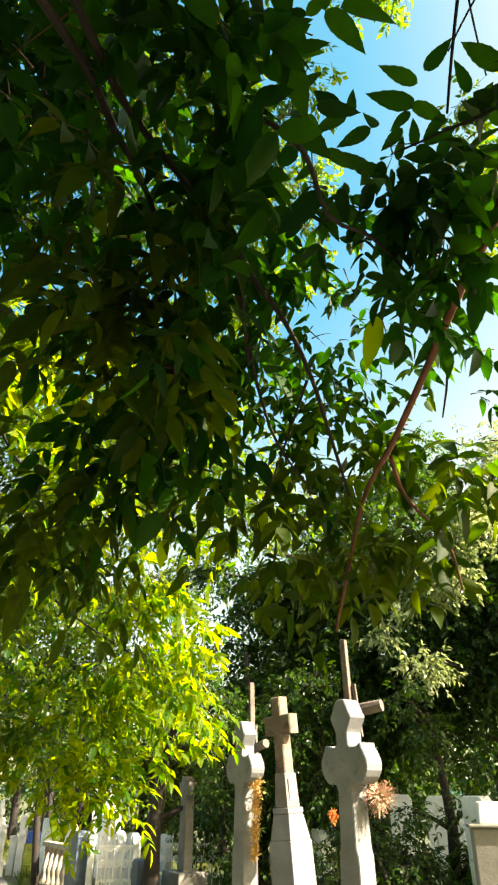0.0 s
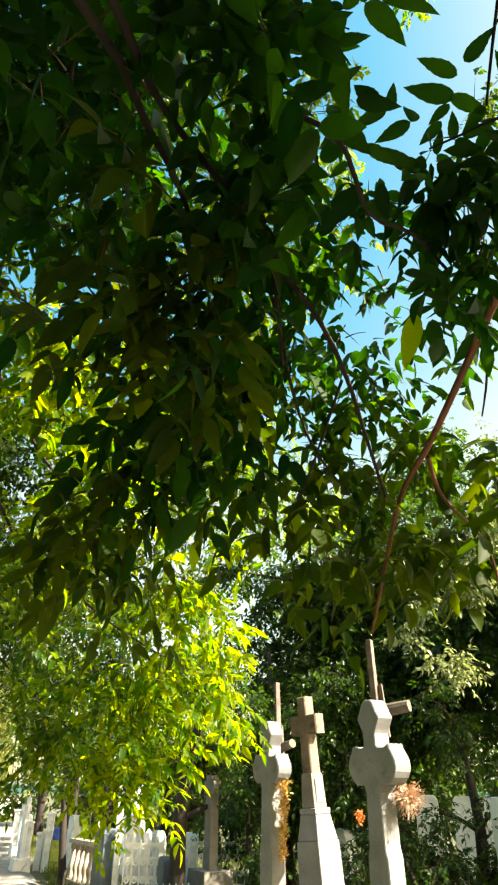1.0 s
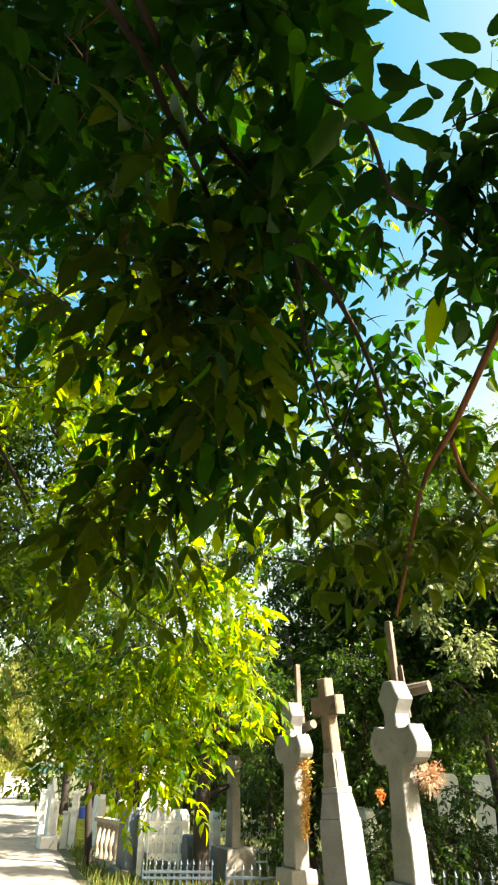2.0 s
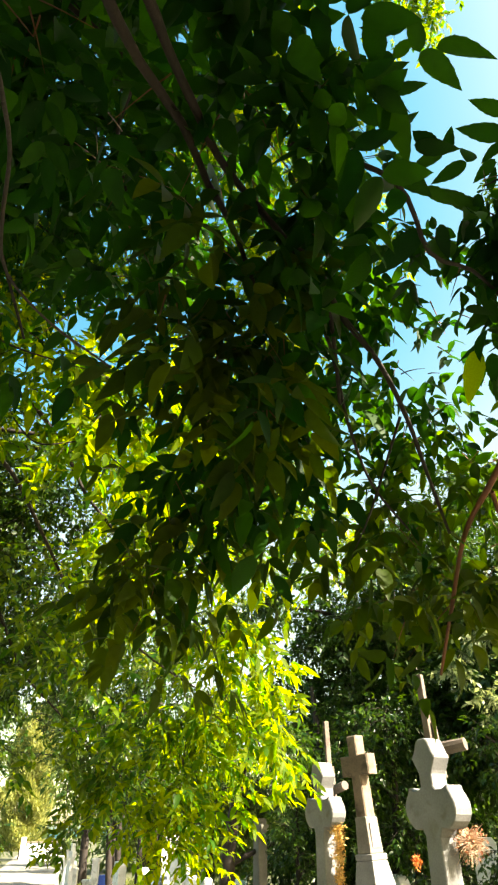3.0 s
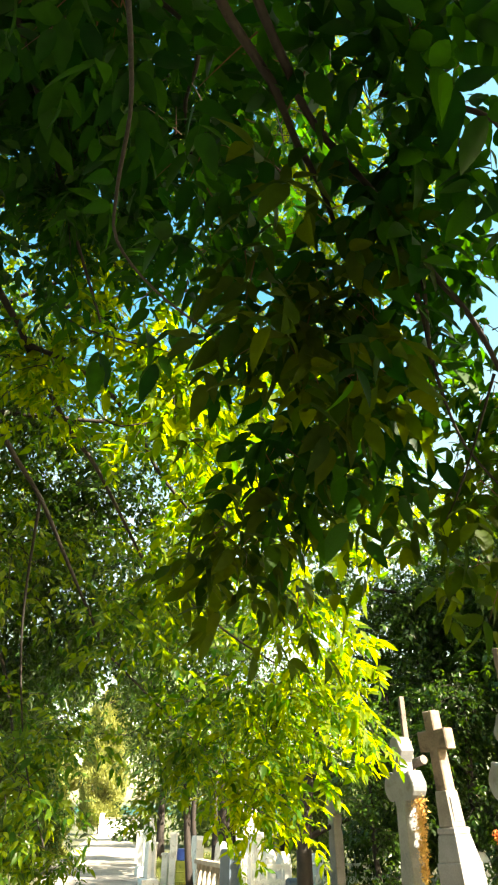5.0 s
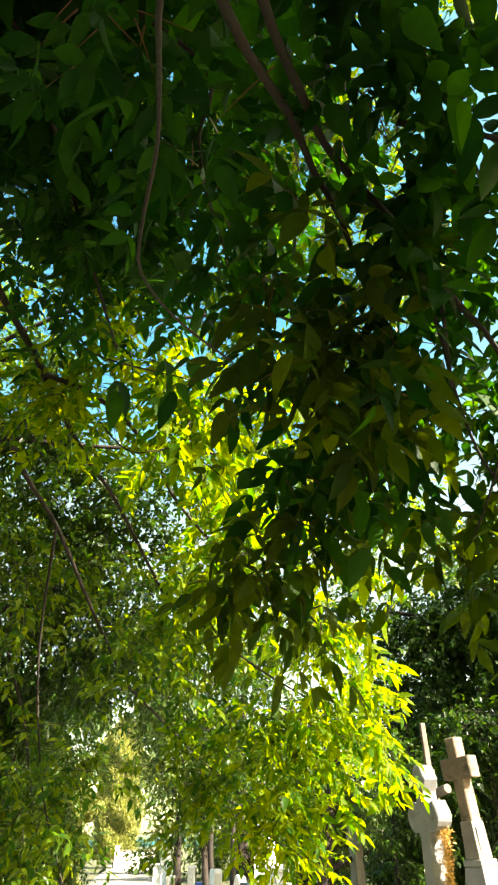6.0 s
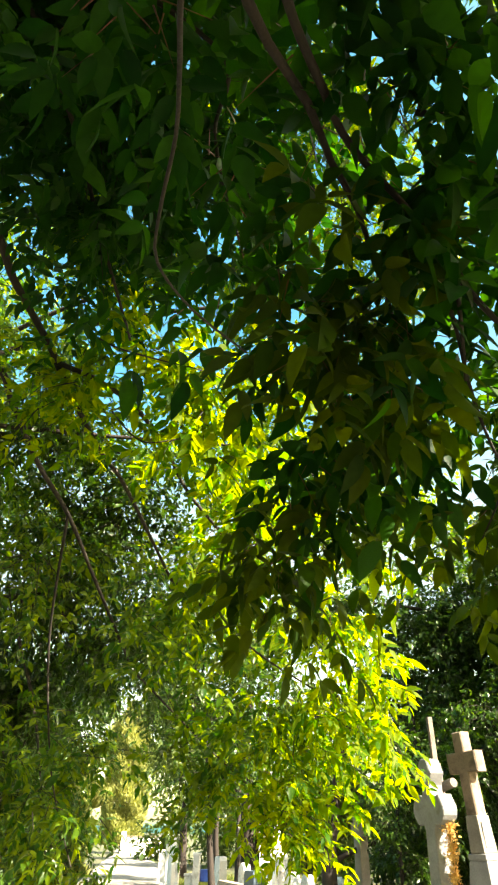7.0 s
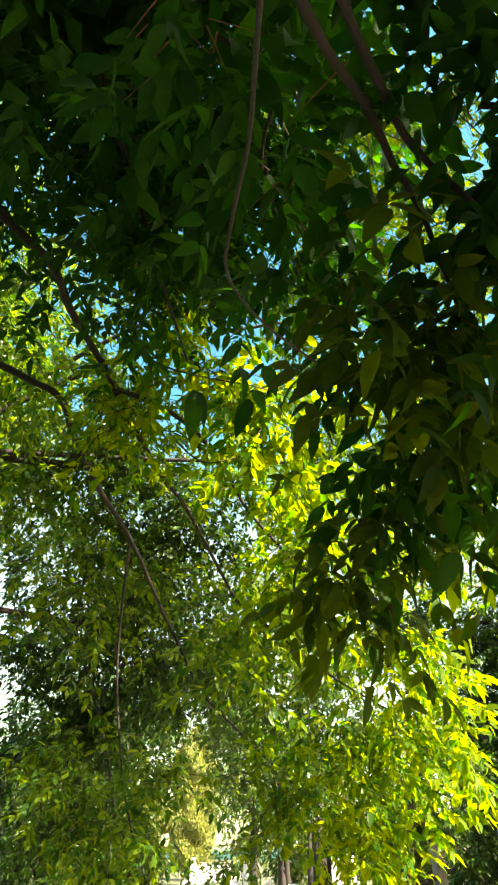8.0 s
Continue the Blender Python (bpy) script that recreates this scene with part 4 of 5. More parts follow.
# its upper crown over the path, mostly unseen clumps added to block the sun
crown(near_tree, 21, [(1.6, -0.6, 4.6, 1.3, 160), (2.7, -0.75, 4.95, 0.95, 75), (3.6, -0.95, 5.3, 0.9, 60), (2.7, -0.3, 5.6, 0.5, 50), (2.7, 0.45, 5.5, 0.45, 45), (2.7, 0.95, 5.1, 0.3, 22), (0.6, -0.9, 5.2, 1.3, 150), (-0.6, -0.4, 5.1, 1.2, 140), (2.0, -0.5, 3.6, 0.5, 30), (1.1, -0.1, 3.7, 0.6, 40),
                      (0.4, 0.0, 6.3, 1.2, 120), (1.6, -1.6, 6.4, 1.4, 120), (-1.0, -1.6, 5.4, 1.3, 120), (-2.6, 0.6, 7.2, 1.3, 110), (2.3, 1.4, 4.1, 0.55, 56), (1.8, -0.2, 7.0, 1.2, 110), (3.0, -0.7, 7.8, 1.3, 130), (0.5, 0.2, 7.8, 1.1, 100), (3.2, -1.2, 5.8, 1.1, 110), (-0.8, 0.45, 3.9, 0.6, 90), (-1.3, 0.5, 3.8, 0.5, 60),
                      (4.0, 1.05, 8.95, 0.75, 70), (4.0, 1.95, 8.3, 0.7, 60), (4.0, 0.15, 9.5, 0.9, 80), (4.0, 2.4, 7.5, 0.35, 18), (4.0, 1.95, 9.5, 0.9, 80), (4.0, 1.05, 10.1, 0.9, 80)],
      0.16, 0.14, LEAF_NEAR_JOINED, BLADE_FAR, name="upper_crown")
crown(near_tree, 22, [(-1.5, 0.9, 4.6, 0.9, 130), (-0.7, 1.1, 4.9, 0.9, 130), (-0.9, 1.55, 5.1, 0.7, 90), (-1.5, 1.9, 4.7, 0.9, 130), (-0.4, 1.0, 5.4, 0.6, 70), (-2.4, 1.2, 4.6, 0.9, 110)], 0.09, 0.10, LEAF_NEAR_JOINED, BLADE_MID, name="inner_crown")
limb("limb", near_tree, [(1.0, -1.1, 7.0), (2.6, -0.3, 8.4), (4.0, 1.0, 9.2)], 0.05, 0.012, step=0.2)
limb("limb", near_tree, [(1.0, -1.1, 7.0), (0.8, 0.6, 8.6), (0.7, 2.4, 9.6)], 0.05, 0.012, step=0.2)
# the brighter ash leaf colour stands in for sunlight on this top crown
crown(near_tree, 23, [(1.35, 3.5, 9.7, 0.6, 50), (1.1, 3.1, 9.9, 0.55, 45), (1.55, 3.75, 9.55, 0.35, 20)], 0.09, 0.11, LEAF_MID, BLADE_FAR, 3, name="top_crown")

limb("limb", near_tree, [(2.5, -0.4, 3.4), (2.4, 1.2, 4.3), (1.9, 2.3, 4.7), (1.5, 2.7, 4.8)], 0.03, 0.006, step=0.1)
# ash leaf colour again, to make these box elder sprays look sunlit
crown(near_tree, 24, [(1.6, 2.75, 4.75, 0.4, 26), (1.62, 2.5, 5.0, 0.32, 18), (1.44, 2.66, 5.66, 0.28, 22), (1.55, 2.89, 5.25, 0.28, 22), (1.41, 2.92, 5.41, 0.20, 12)], 0.055, 0.065, LEAF_MID, BLADE_MID, 3, 0.003, name="side_crown")

# ---- the sunlit ash on the other side ----
ash = empty("ash_tree", (-5.2, 4.2, 0), "ash tree with sunlit yellow-green feathered leaves", "tree")
limb("trunk", ash, [(-5.2, 4.2, -0.2), (-5.15, 4.15, 1.0), (-5.0, 4.0, 2.2), (-4.8, 3.8, 3.4), (-4.5, 3.6, 4.6), (-4.3, 3.5, 6.2)], 0.22, 0.07, sides=12, step=0.15)
limb("limb", ash, [(-4.8, 3.8, 3.4), (-3.4, 2.2, 4.5), (-2.3, 1.2, 4.2), (-1.73, 1.44, 3.77), (-1.71, 1.73, 3.66), (-1.67, 2.0, 3.54), (-1.67, 2.16, 3.48), (-1.63, 2.4, 3.34), (-1.59, 2.57, 3.24), (-1.53, 2.74, 3.15), (-1.4, 3.2, 2.8)], 0.05, 0.007)
limb("limb", ash, [(-1.67, 2.1, 3.5), (-1.51, 2.24, 3.47), (-1.39, 2.44, 3.43), (-1.3, 2.66, 3.32), (-1.24, 2.86, 3.18), (-1.13, 3.06, 3.05), (-0.8, 3.5, 2.7)], 0.014, 0.005)
limb("limb", ash, [(-4.8, 3.8, 3.4), (-3.2, 2.3, 4.1), (-2.18, 2.19, 3.7), (-2.16, 2.52, 3.6), (-2.16, 2.86, 3.43), (-2.1, 3.2, 3.25), (-2.03, 3.55, 2.95), (-1.9, 4.0, 2.5)], 0.036, 0.008)
limb("limb", ash, [(-1.5, 2.0, 3.6), (-1.21, 1.77, 3.25), (-1.04, 1.87, 3.23), (-0.9, 1.93, 3.21), (-0.78, 2.0, 3.18)], 0.006, 0.002)
limb("limb", ash, [(-1.5, 2.4, 3.4), (-1.22, 2.19, 3.06), (-1.01, 2.25, 3.08), (-0.83, 2.37, 2.97)], 0.005, 0.002)
limb("limb", ash, [(-2.3, 1.2, 4.2), (-1.3, 0.7, 3.7), (-1.03, 0.73, 3.53), (-1.05, 0.94, 3.5), (-1.07, 1.12, 3.48), (-1.1, 1.33, 3.41), (-1.1, 1.7, 3.2)], 0.016, 0.005)
limb("limb", ash, [(-2.3, 1.2, 4.2), (-1.2, 0.7, 3.9), (-0.58, 0.91, 3.58), (-0.64, 1.16, 3.56), (-0.66, 1.36, 3.54), (-0.64, 1.63, 3.46), (-0.6, 1.9, 3.3)], 0.014, 0.004)
limb("limb", ash, [(-1.4, 3.2, 2.8), (-1.0, 3.7, 2.5), (-0.6, 4.3, 2.3), (-0.42, 4.9, 2.1)], 0.008, 0.003)
limb("limb", ash, [(-1.9, 4.0, 2.5), (-1.5, 4.4, 2.1), (-1.1, 4.7, 1.75)], 0.008, 0.003)
limb("limb", ash, [(-2.1, 3.2, 3.25), (-2.3, 3.6, 2.6), (-2.2, 3.7, 1.9), (-1.9, 3.5, 1.45)], 0.01, 0.003)
# the box elder's darker leaf colour stands in for shade on these top boughs
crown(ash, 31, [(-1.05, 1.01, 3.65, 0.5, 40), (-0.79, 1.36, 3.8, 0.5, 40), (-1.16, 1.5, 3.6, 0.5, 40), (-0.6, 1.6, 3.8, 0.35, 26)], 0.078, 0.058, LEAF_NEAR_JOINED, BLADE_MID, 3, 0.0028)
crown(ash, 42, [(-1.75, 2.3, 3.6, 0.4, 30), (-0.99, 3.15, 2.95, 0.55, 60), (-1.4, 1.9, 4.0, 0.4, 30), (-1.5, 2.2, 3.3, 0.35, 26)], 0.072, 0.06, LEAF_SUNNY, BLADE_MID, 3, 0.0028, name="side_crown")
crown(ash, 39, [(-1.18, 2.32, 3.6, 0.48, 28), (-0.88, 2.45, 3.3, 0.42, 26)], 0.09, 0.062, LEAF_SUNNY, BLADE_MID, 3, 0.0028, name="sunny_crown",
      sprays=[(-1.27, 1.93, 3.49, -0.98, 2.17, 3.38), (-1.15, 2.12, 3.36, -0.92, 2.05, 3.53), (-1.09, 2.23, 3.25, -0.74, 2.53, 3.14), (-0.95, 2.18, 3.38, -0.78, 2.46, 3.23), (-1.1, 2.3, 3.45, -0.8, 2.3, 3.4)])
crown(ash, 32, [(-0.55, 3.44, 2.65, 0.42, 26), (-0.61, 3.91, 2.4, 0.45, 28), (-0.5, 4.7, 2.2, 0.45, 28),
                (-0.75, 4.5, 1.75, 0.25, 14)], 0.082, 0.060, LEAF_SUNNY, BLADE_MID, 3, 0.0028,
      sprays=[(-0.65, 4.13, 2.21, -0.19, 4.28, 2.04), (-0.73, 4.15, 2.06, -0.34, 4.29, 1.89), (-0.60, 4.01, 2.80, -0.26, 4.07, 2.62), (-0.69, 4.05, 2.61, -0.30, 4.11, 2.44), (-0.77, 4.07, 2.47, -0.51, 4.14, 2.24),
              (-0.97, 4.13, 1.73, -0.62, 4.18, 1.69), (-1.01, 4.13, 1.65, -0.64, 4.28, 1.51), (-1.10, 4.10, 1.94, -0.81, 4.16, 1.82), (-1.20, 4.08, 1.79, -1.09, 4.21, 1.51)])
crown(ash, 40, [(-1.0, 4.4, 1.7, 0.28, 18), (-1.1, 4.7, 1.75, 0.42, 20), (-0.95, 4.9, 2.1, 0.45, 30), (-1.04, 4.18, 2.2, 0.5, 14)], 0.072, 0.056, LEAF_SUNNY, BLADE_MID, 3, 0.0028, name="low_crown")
crown(ash, 43, [(-1.04, 4.18, 2.2, 0.6, 18), (-1.46, 3.67, 2.65, 0.65, 36), (-1.47, 4.42, 1.95, 0.5, 28), (-2.25, 3.72, 1.75, 0.5, 20), (-1.95, 3.5, 1.6, 0.3, 8)], 0.072, 0.056, LEAF_MID, BLADE_MID, 3, 0.0028, name="low_crown")
limb("limb", ash, [(-4.5, 3.6, 4.6), (-3.4, 5.4, 5.2), (-1.9, 6.5, 5.5), (-0.9, 7.3, 5.6), (0.2, 7.6, 5.3)], 0.05, 0.01, step=0.15)
limb("limb", ash, [(-4.8, 3.8, 3.4), (-4.0, 5.6, 3.6), (-3.4, 6.6, 3.5)], 0.04, 0.01, step=0.15)
# the far left and highest clumps are unseen, added to block sky light
crown(ash, 33, [(-3.2, 2.6, 4.8, 1.1, 110), (-4.5, 3.6, 5.6, 1.4, 150), (-4.2, 5.0, 5.0, 1.3, 120), (-5.6, 5.4, 6.2, 1.6, 130), (-5.6, 2.4, 6.4, 1.6, 130), (-4.5, 2.5, 8.2, 1.7, 110), (-5.5, 5.0, 8.5, 1.7, 110), (-3.2, 4.6, 3.4, 0.9, 60), (-3.0, 6.0, 5.0, 1.2, 90), (-1.8, 6.6, 5.4, 1.1, 120), (-0.9, 7.4, 5.6, 0.9, 110), (-2.4, 5.6, 3.6, 0.8, 50), (0.25, 7.6, 5.3, 0.6, 44), (0.6, 7.9, 4.9, 0.5, 30), (0.1, 7.2, 4.7, 0.5, 36)], 0.09, 0.10, LEAF_MID, BLADE_FAR, 2, name="upper_crown")

limb("limb", ash, [(-4.5, 3.6, 4.6), (-2.6, 3.6, 5.5), (-1.2, 3.5, 5.5), (-0.4, 3.5, 5.2)], 0.03, 0.006, step=0.1)
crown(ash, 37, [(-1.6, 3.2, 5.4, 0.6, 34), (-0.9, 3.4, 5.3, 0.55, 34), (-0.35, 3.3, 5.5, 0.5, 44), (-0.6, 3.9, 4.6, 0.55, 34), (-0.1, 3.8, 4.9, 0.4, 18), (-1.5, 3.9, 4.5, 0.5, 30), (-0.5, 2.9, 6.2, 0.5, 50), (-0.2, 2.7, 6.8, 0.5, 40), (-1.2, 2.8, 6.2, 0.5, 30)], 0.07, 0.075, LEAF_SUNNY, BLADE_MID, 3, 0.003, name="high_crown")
# this and the next outer crown take a darker leaf colour as painted shade
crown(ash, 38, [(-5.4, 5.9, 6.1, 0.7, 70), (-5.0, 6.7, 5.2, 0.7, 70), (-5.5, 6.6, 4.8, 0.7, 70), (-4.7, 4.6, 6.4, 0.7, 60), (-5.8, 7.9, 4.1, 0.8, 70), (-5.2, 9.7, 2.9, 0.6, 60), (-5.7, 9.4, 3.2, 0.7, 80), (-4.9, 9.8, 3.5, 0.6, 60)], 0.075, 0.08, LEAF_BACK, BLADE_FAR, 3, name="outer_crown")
limb("limb", ash, [(-4.3, 3.5, 6.2), (-5.0, 5.4, 6.0), (-5.3, 7.4, 4.8), (-5.4, 9.5, 3.4)], 0.04, 0.01, step=0.15)
limb("limb", ash, [(-4.0, 5.6, 3.6), (-3.9, 6.6, 3.9), (-4.3, 7.2, 3.2)], 0.03, 0.008, step=0.15)
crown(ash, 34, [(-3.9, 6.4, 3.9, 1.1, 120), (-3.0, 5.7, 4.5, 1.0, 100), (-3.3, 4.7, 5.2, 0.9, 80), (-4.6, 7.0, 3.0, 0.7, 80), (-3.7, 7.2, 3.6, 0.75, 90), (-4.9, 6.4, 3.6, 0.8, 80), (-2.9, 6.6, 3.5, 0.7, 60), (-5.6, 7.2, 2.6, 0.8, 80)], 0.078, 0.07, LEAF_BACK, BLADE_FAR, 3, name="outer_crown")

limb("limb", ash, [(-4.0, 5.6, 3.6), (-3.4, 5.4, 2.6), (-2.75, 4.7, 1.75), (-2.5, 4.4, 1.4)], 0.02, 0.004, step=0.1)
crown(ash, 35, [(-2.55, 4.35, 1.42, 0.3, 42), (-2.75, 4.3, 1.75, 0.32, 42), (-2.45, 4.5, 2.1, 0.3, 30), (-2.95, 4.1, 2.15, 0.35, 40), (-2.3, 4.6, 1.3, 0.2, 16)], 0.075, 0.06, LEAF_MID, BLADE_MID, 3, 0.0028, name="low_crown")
# darker leaf colour again, painted shade on the far low boughs
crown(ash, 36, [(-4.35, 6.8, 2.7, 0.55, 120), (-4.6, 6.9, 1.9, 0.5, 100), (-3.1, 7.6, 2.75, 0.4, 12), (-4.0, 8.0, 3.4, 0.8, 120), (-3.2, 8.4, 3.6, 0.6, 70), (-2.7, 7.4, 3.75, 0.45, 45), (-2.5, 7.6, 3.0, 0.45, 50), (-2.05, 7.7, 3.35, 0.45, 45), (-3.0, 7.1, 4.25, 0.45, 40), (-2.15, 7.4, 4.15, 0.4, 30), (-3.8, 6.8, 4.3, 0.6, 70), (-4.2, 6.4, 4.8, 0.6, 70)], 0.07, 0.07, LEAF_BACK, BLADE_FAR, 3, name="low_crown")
limb("limb", ash, [(-4.3, 7.2, 3.2), (-4.3, 7.0, 2.5), (-4.5, 6.9, 1.8)], 0.012, 0.004, step=0.15)
limb("limb", ash, [(-3.9, 6.6, 3.9), (-3.6, 7.6, 3.7), (-3.1, 8.3, 3.5)], 0.016, 0.005, step=0.15)

# its high inner boughs over the path
for pts in ([(-4.5, 3.6, 4.6), (-2.8, 4.0, 5.6), (-1.2, 4.4, 6.0), (-0.2, 4.6, 6.2)], [(-4.3, 3.5, 6.2), (-2.6, 3.8, 7.2), (-0.9, 3.9, 7.6)], [(-4.5, 3.6, 4.6), (-2.8, 4.8, 4.9), (-1.0, 5.4, 4.9)]):
    limb("limb", ash, pts, 0.035, 0.008, step=0.15)
crown(ash, 41, [(-0.94, 3.24, 7.41, 0.42, 34), (-1.02, 3.50, 6.98, 0.42, 34), (-0.98, 4.35, 6.87, 0.42, 34), (-1.09, 3.93, 5.79, 0.42, 34), (-1.12, 4.03, 5.40, 0.42, 34), (-1.17, 5.28, 5.41, 0.42, 34),
                (-1.10, 4.71, 4.62, 0.42, 34), (-1.39, 5.90, 4.47, 0.42, 34), (-0.27, 3.60, 7.79, 0.42, 34), (-0.38, 3.44, 6.50, 0.42, 34), (-0.52, 4.52, 7.34, 0.42, 34), (-0.44, 4.10, 5.82, 0.42, 34),
                (-0.53, 5.16, 6.08, 0.42, 34), (-0.56, 4.76, 5.08, 0.42, 34), (-0.64, 4.61, 4.42, 0.42, 34), (-0.75, 4.69, 3.82, 0.42, 34), (0.00, 3.40, 7.06, 0.42, 34), (0.08, 3.72, 6.77, 0.42, 34),
                (0.16, 4.04, 6.51, 0.42, 34), (-0.12, 4.15, 5.76, 0.42, 34), (-0.13, 4.48, 5.36, 0.42, 34), (-0.15, 4.44, 4.65, 0.42, 34), (-0.31, 5.59, 5.04, 0.42, 34), (-0.21, 5.19, 4.19, 0.42, 34),
                (0.41, 3.20, 6.69, 0.42, 34), (0.68, 4.63, 7.64, 0.42, 34), (0.41, 3.72, 5.73, 0.42, 34), (0.40, 4.97, 6.33, 0.42, 34), (-2.14, 5.96, 3.86, 0.42, 36), (-1.64, 5.90, 3.96, 0.42, 36),
                (-1.07, 5.96, 3.86, 0.42, 36), (-0.62, 5.88, 4.01, 0.42, 36), (-1.81, 6.23, 3.37, 0.42, 36), (-1.19, 6.26, 3.32, 0.42, 36), (-2.26, 6.26, 3.32, 0.42, 36), (-3.39, 4.54, 5.79, 0.42, 40),
                (-3.63, 4.83, 5.24, 0.42, 40), (-3.20, 5.03, 5.04, 0.42, 40), (-3.55, 5.26, 4.54, 0.42, 40), (-3.82, 5.42, 4.19, 0.42, 40), (-3.10, 5.66, 4.04, 0.42, 40)], 0.07, 0.085, LEAF_MID, BLADE_FAR, 3, 0.003, name="inner_crown")


# ---- trees behind the graves ----
def broad_tree(at, height, trunk_r, clumps, seed, leaf, gap, label, material=LEAF_BACK, pairs=2):
    tree = empty("broadleaf_tree", at, label, "tree", "trees behind the graves")
    rng = random.Random(seed)
    x, y = at[0], at[1]
    top = (x + rng.uniform(-0.4, 0.4), y + rng.uniform(-0.4, 0.4), height * 0.8)
    mid = (x + rng.uniform(-0.2, 0.2), y + rng.uniform(-0.2, 0.2), height * 0.35)
    limb("trunk", tree, [(x, y, -0.2), mid, top], trunk_r, trunk_r * 0.25, sides=10, step=0.3)
    for cx, cy, cz, r, n in clumps:
        f = min(max((cz - 0.6 * r) / height, 0.15), 0.75)
        fork = Vector(mid).lerp(Vector(top), max((f - 0.35) / 0.45, 0)) if f > 0.35 else Vector((x, y, 0)).lerp(Vector(mid), f / 0.35)
        bend = fork.lerp(Vector((cx, cy, cz)), 0.55) + Vector((0, 0, 0.12 * r))
        limb("limb", tree, [fork, bend, (cx, cy, cz)], trunk_r * 0.35, 0.012, sides=6, step=0.25)
    crown(tree, seed, clumps, leaf, gap, material, BLADE_FAR, pairs, 0.006)
    return tree

broad_tree((2.8, 16.1, 0), 10.5, 0.28, [(0.70, 15.96, 3.56, 1.68, 420), (1.26, 15.68, 5.80, 1.68, 420), (3.08, 14.84, 3.84, 1.82, 460), (3.22, 15.12, 6.64, 1.96, 460), (4.20, 15.40, 9.16, 1.68, 130), (2.38, 15.96, 8.18, 1.40, 120), (2.24, 16.24, 1.46, 1.54, 200), (-0.14, 15.68, 5.94, 1.12, 60), (-0.63, 15.68, 4.82, 0.98, 45), (-0.48, 14.21, 6.92, 0.75, 60), (-1.08, 14.57, 6.27, 0.75, 60)], 41, 0.15, 0.13, "dark leafy tree shading the stone crosses")
sunlit = broad_tree((6.0, 14.6, 0), 10.0, 0.22, [(4.68, 13.26, 4.07, 1.56, 420), (5.07, 13.26, 5.24, 1.69, 440), (5.72, 13.52, 7.32, 1.69, 300), (7.02, 13.78, 4.20, 1.95, 300), (7.54, 14.04, 8.36, 1.69, 120), (7.28, 15.60, 1.47, 1.56, 140), (3.77, 13.52, 2.77, 0.78, 70)], 42, 0.15, 0.13, "leafy tree with sunlit outer sprays behind the fence")
# outer sprays get the pale colour to look sunlit against the dark crown
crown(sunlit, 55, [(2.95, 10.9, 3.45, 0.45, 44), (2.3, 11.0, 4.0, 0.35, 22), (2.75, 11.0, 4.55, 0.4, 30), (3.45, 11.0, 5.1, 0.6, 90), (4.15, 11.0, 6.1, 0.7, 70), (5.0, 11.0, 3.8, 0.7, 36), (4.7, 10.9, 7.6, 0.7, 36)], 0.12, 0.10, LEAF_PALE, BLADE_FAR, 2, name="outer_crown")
for tip in ((2.95, 10.9, 3.45), (2.75, 11.0, 4.55), (3.45, 11.0, 5.1), (4.15, 11.0, 6.1), (4.7, 10.9, 7.6)):
    limb("limb", sunlit, [(5.6, 14.0, tip[2]), (tip[0] + 0.5, tip[1] + 0.7, tip[2] + 0.2), tip], 0.04, 0.008, step=0.2)
broad_tree((0.3, 14.5, 0), 5.5, 0.16, [(0.1, 14.6, 2.6, 0.8, 130), (0.8, 14.6, 3.4, 0.9, 130), (0.4, 14.3, 1.5, 1.0, 170), (-0.6, 14.4, 1.2, 0.8, 120)], 43, 0.13, 0.12, "low dark tree behind a grey stone cross")
broad_tree((3.2, 22.0, 0), 10.0, 0.25, [(1.2, 21.4, 2.0, 2.0, 150), (1.4, 21.6, 5.0, 2.0, 150), (3.9, 21.2, 3.2, 2.1, 150), (4.2, 21.4, 6.8, 2.1, 150), (7.2, 21.0, 2.6, 2.2, 150), (7.4, 21.4, 6.0, 2.3, 150), (10.4, 20.6, 4.2, 2.2, 120)], 50, 0.25, 0.18, "broad dark tree closing the view behind the graves", pairs=1)
broad_tree((-3.6, 24.0, 0), 5.0, 0.18, [(-3.4, 23.5, 2.8, 1.5, 160), (-4.6, 24.2, 2.6, 1.2, 100), (-2.2, 23.0, 2.8, 1.4, 160), (-2.6, 23.0, 1.2, 1.2, 110)], 44, 0.18, 0.18, "rounded tree further back among the graves", LEAF_FAR)
broad_tree((-8.4, 12.8, 0), 5.0, 0.18, [(-7.6, 12.4, 2.6, 1.1, 170), (-8.8, 12.6, 3.6, 1.2, 170), (-7.4, 12.2, 1.2, 0.9, 130), (-9.2, 12.8, 1.8, 1.3, 170), (-8.0, 11.0, 2.2, 1.0, 130), (-6.7, 11.6, 3.3, 0.8, 110), (-7.2, 11.8, 4.3, 0.9, 110), (-6.0, 11.2, 3.9, 0.7, 80)], 49, 0.12, 0.12, "leafy tree on the far side of the path")
broad_tree((-1.55, 12.3, 0), 4.2, 0.17, [(-1.8, 12.3, 3.5, 0.6, 50), (-1.2, 12.4, 3.5, 0.55, 60), (-2.3, 12.4, 3.8, 0.4, 20), (-0.4, 13.6, 1.6, 0.6, 90), (-0.9, 12.0, 3.4, 0.55, 80), (-0.4, 11.8, 3.0, 0.35, 36)], 56, 0.10, 0.11, "small tree with a dark trunk between the graves")
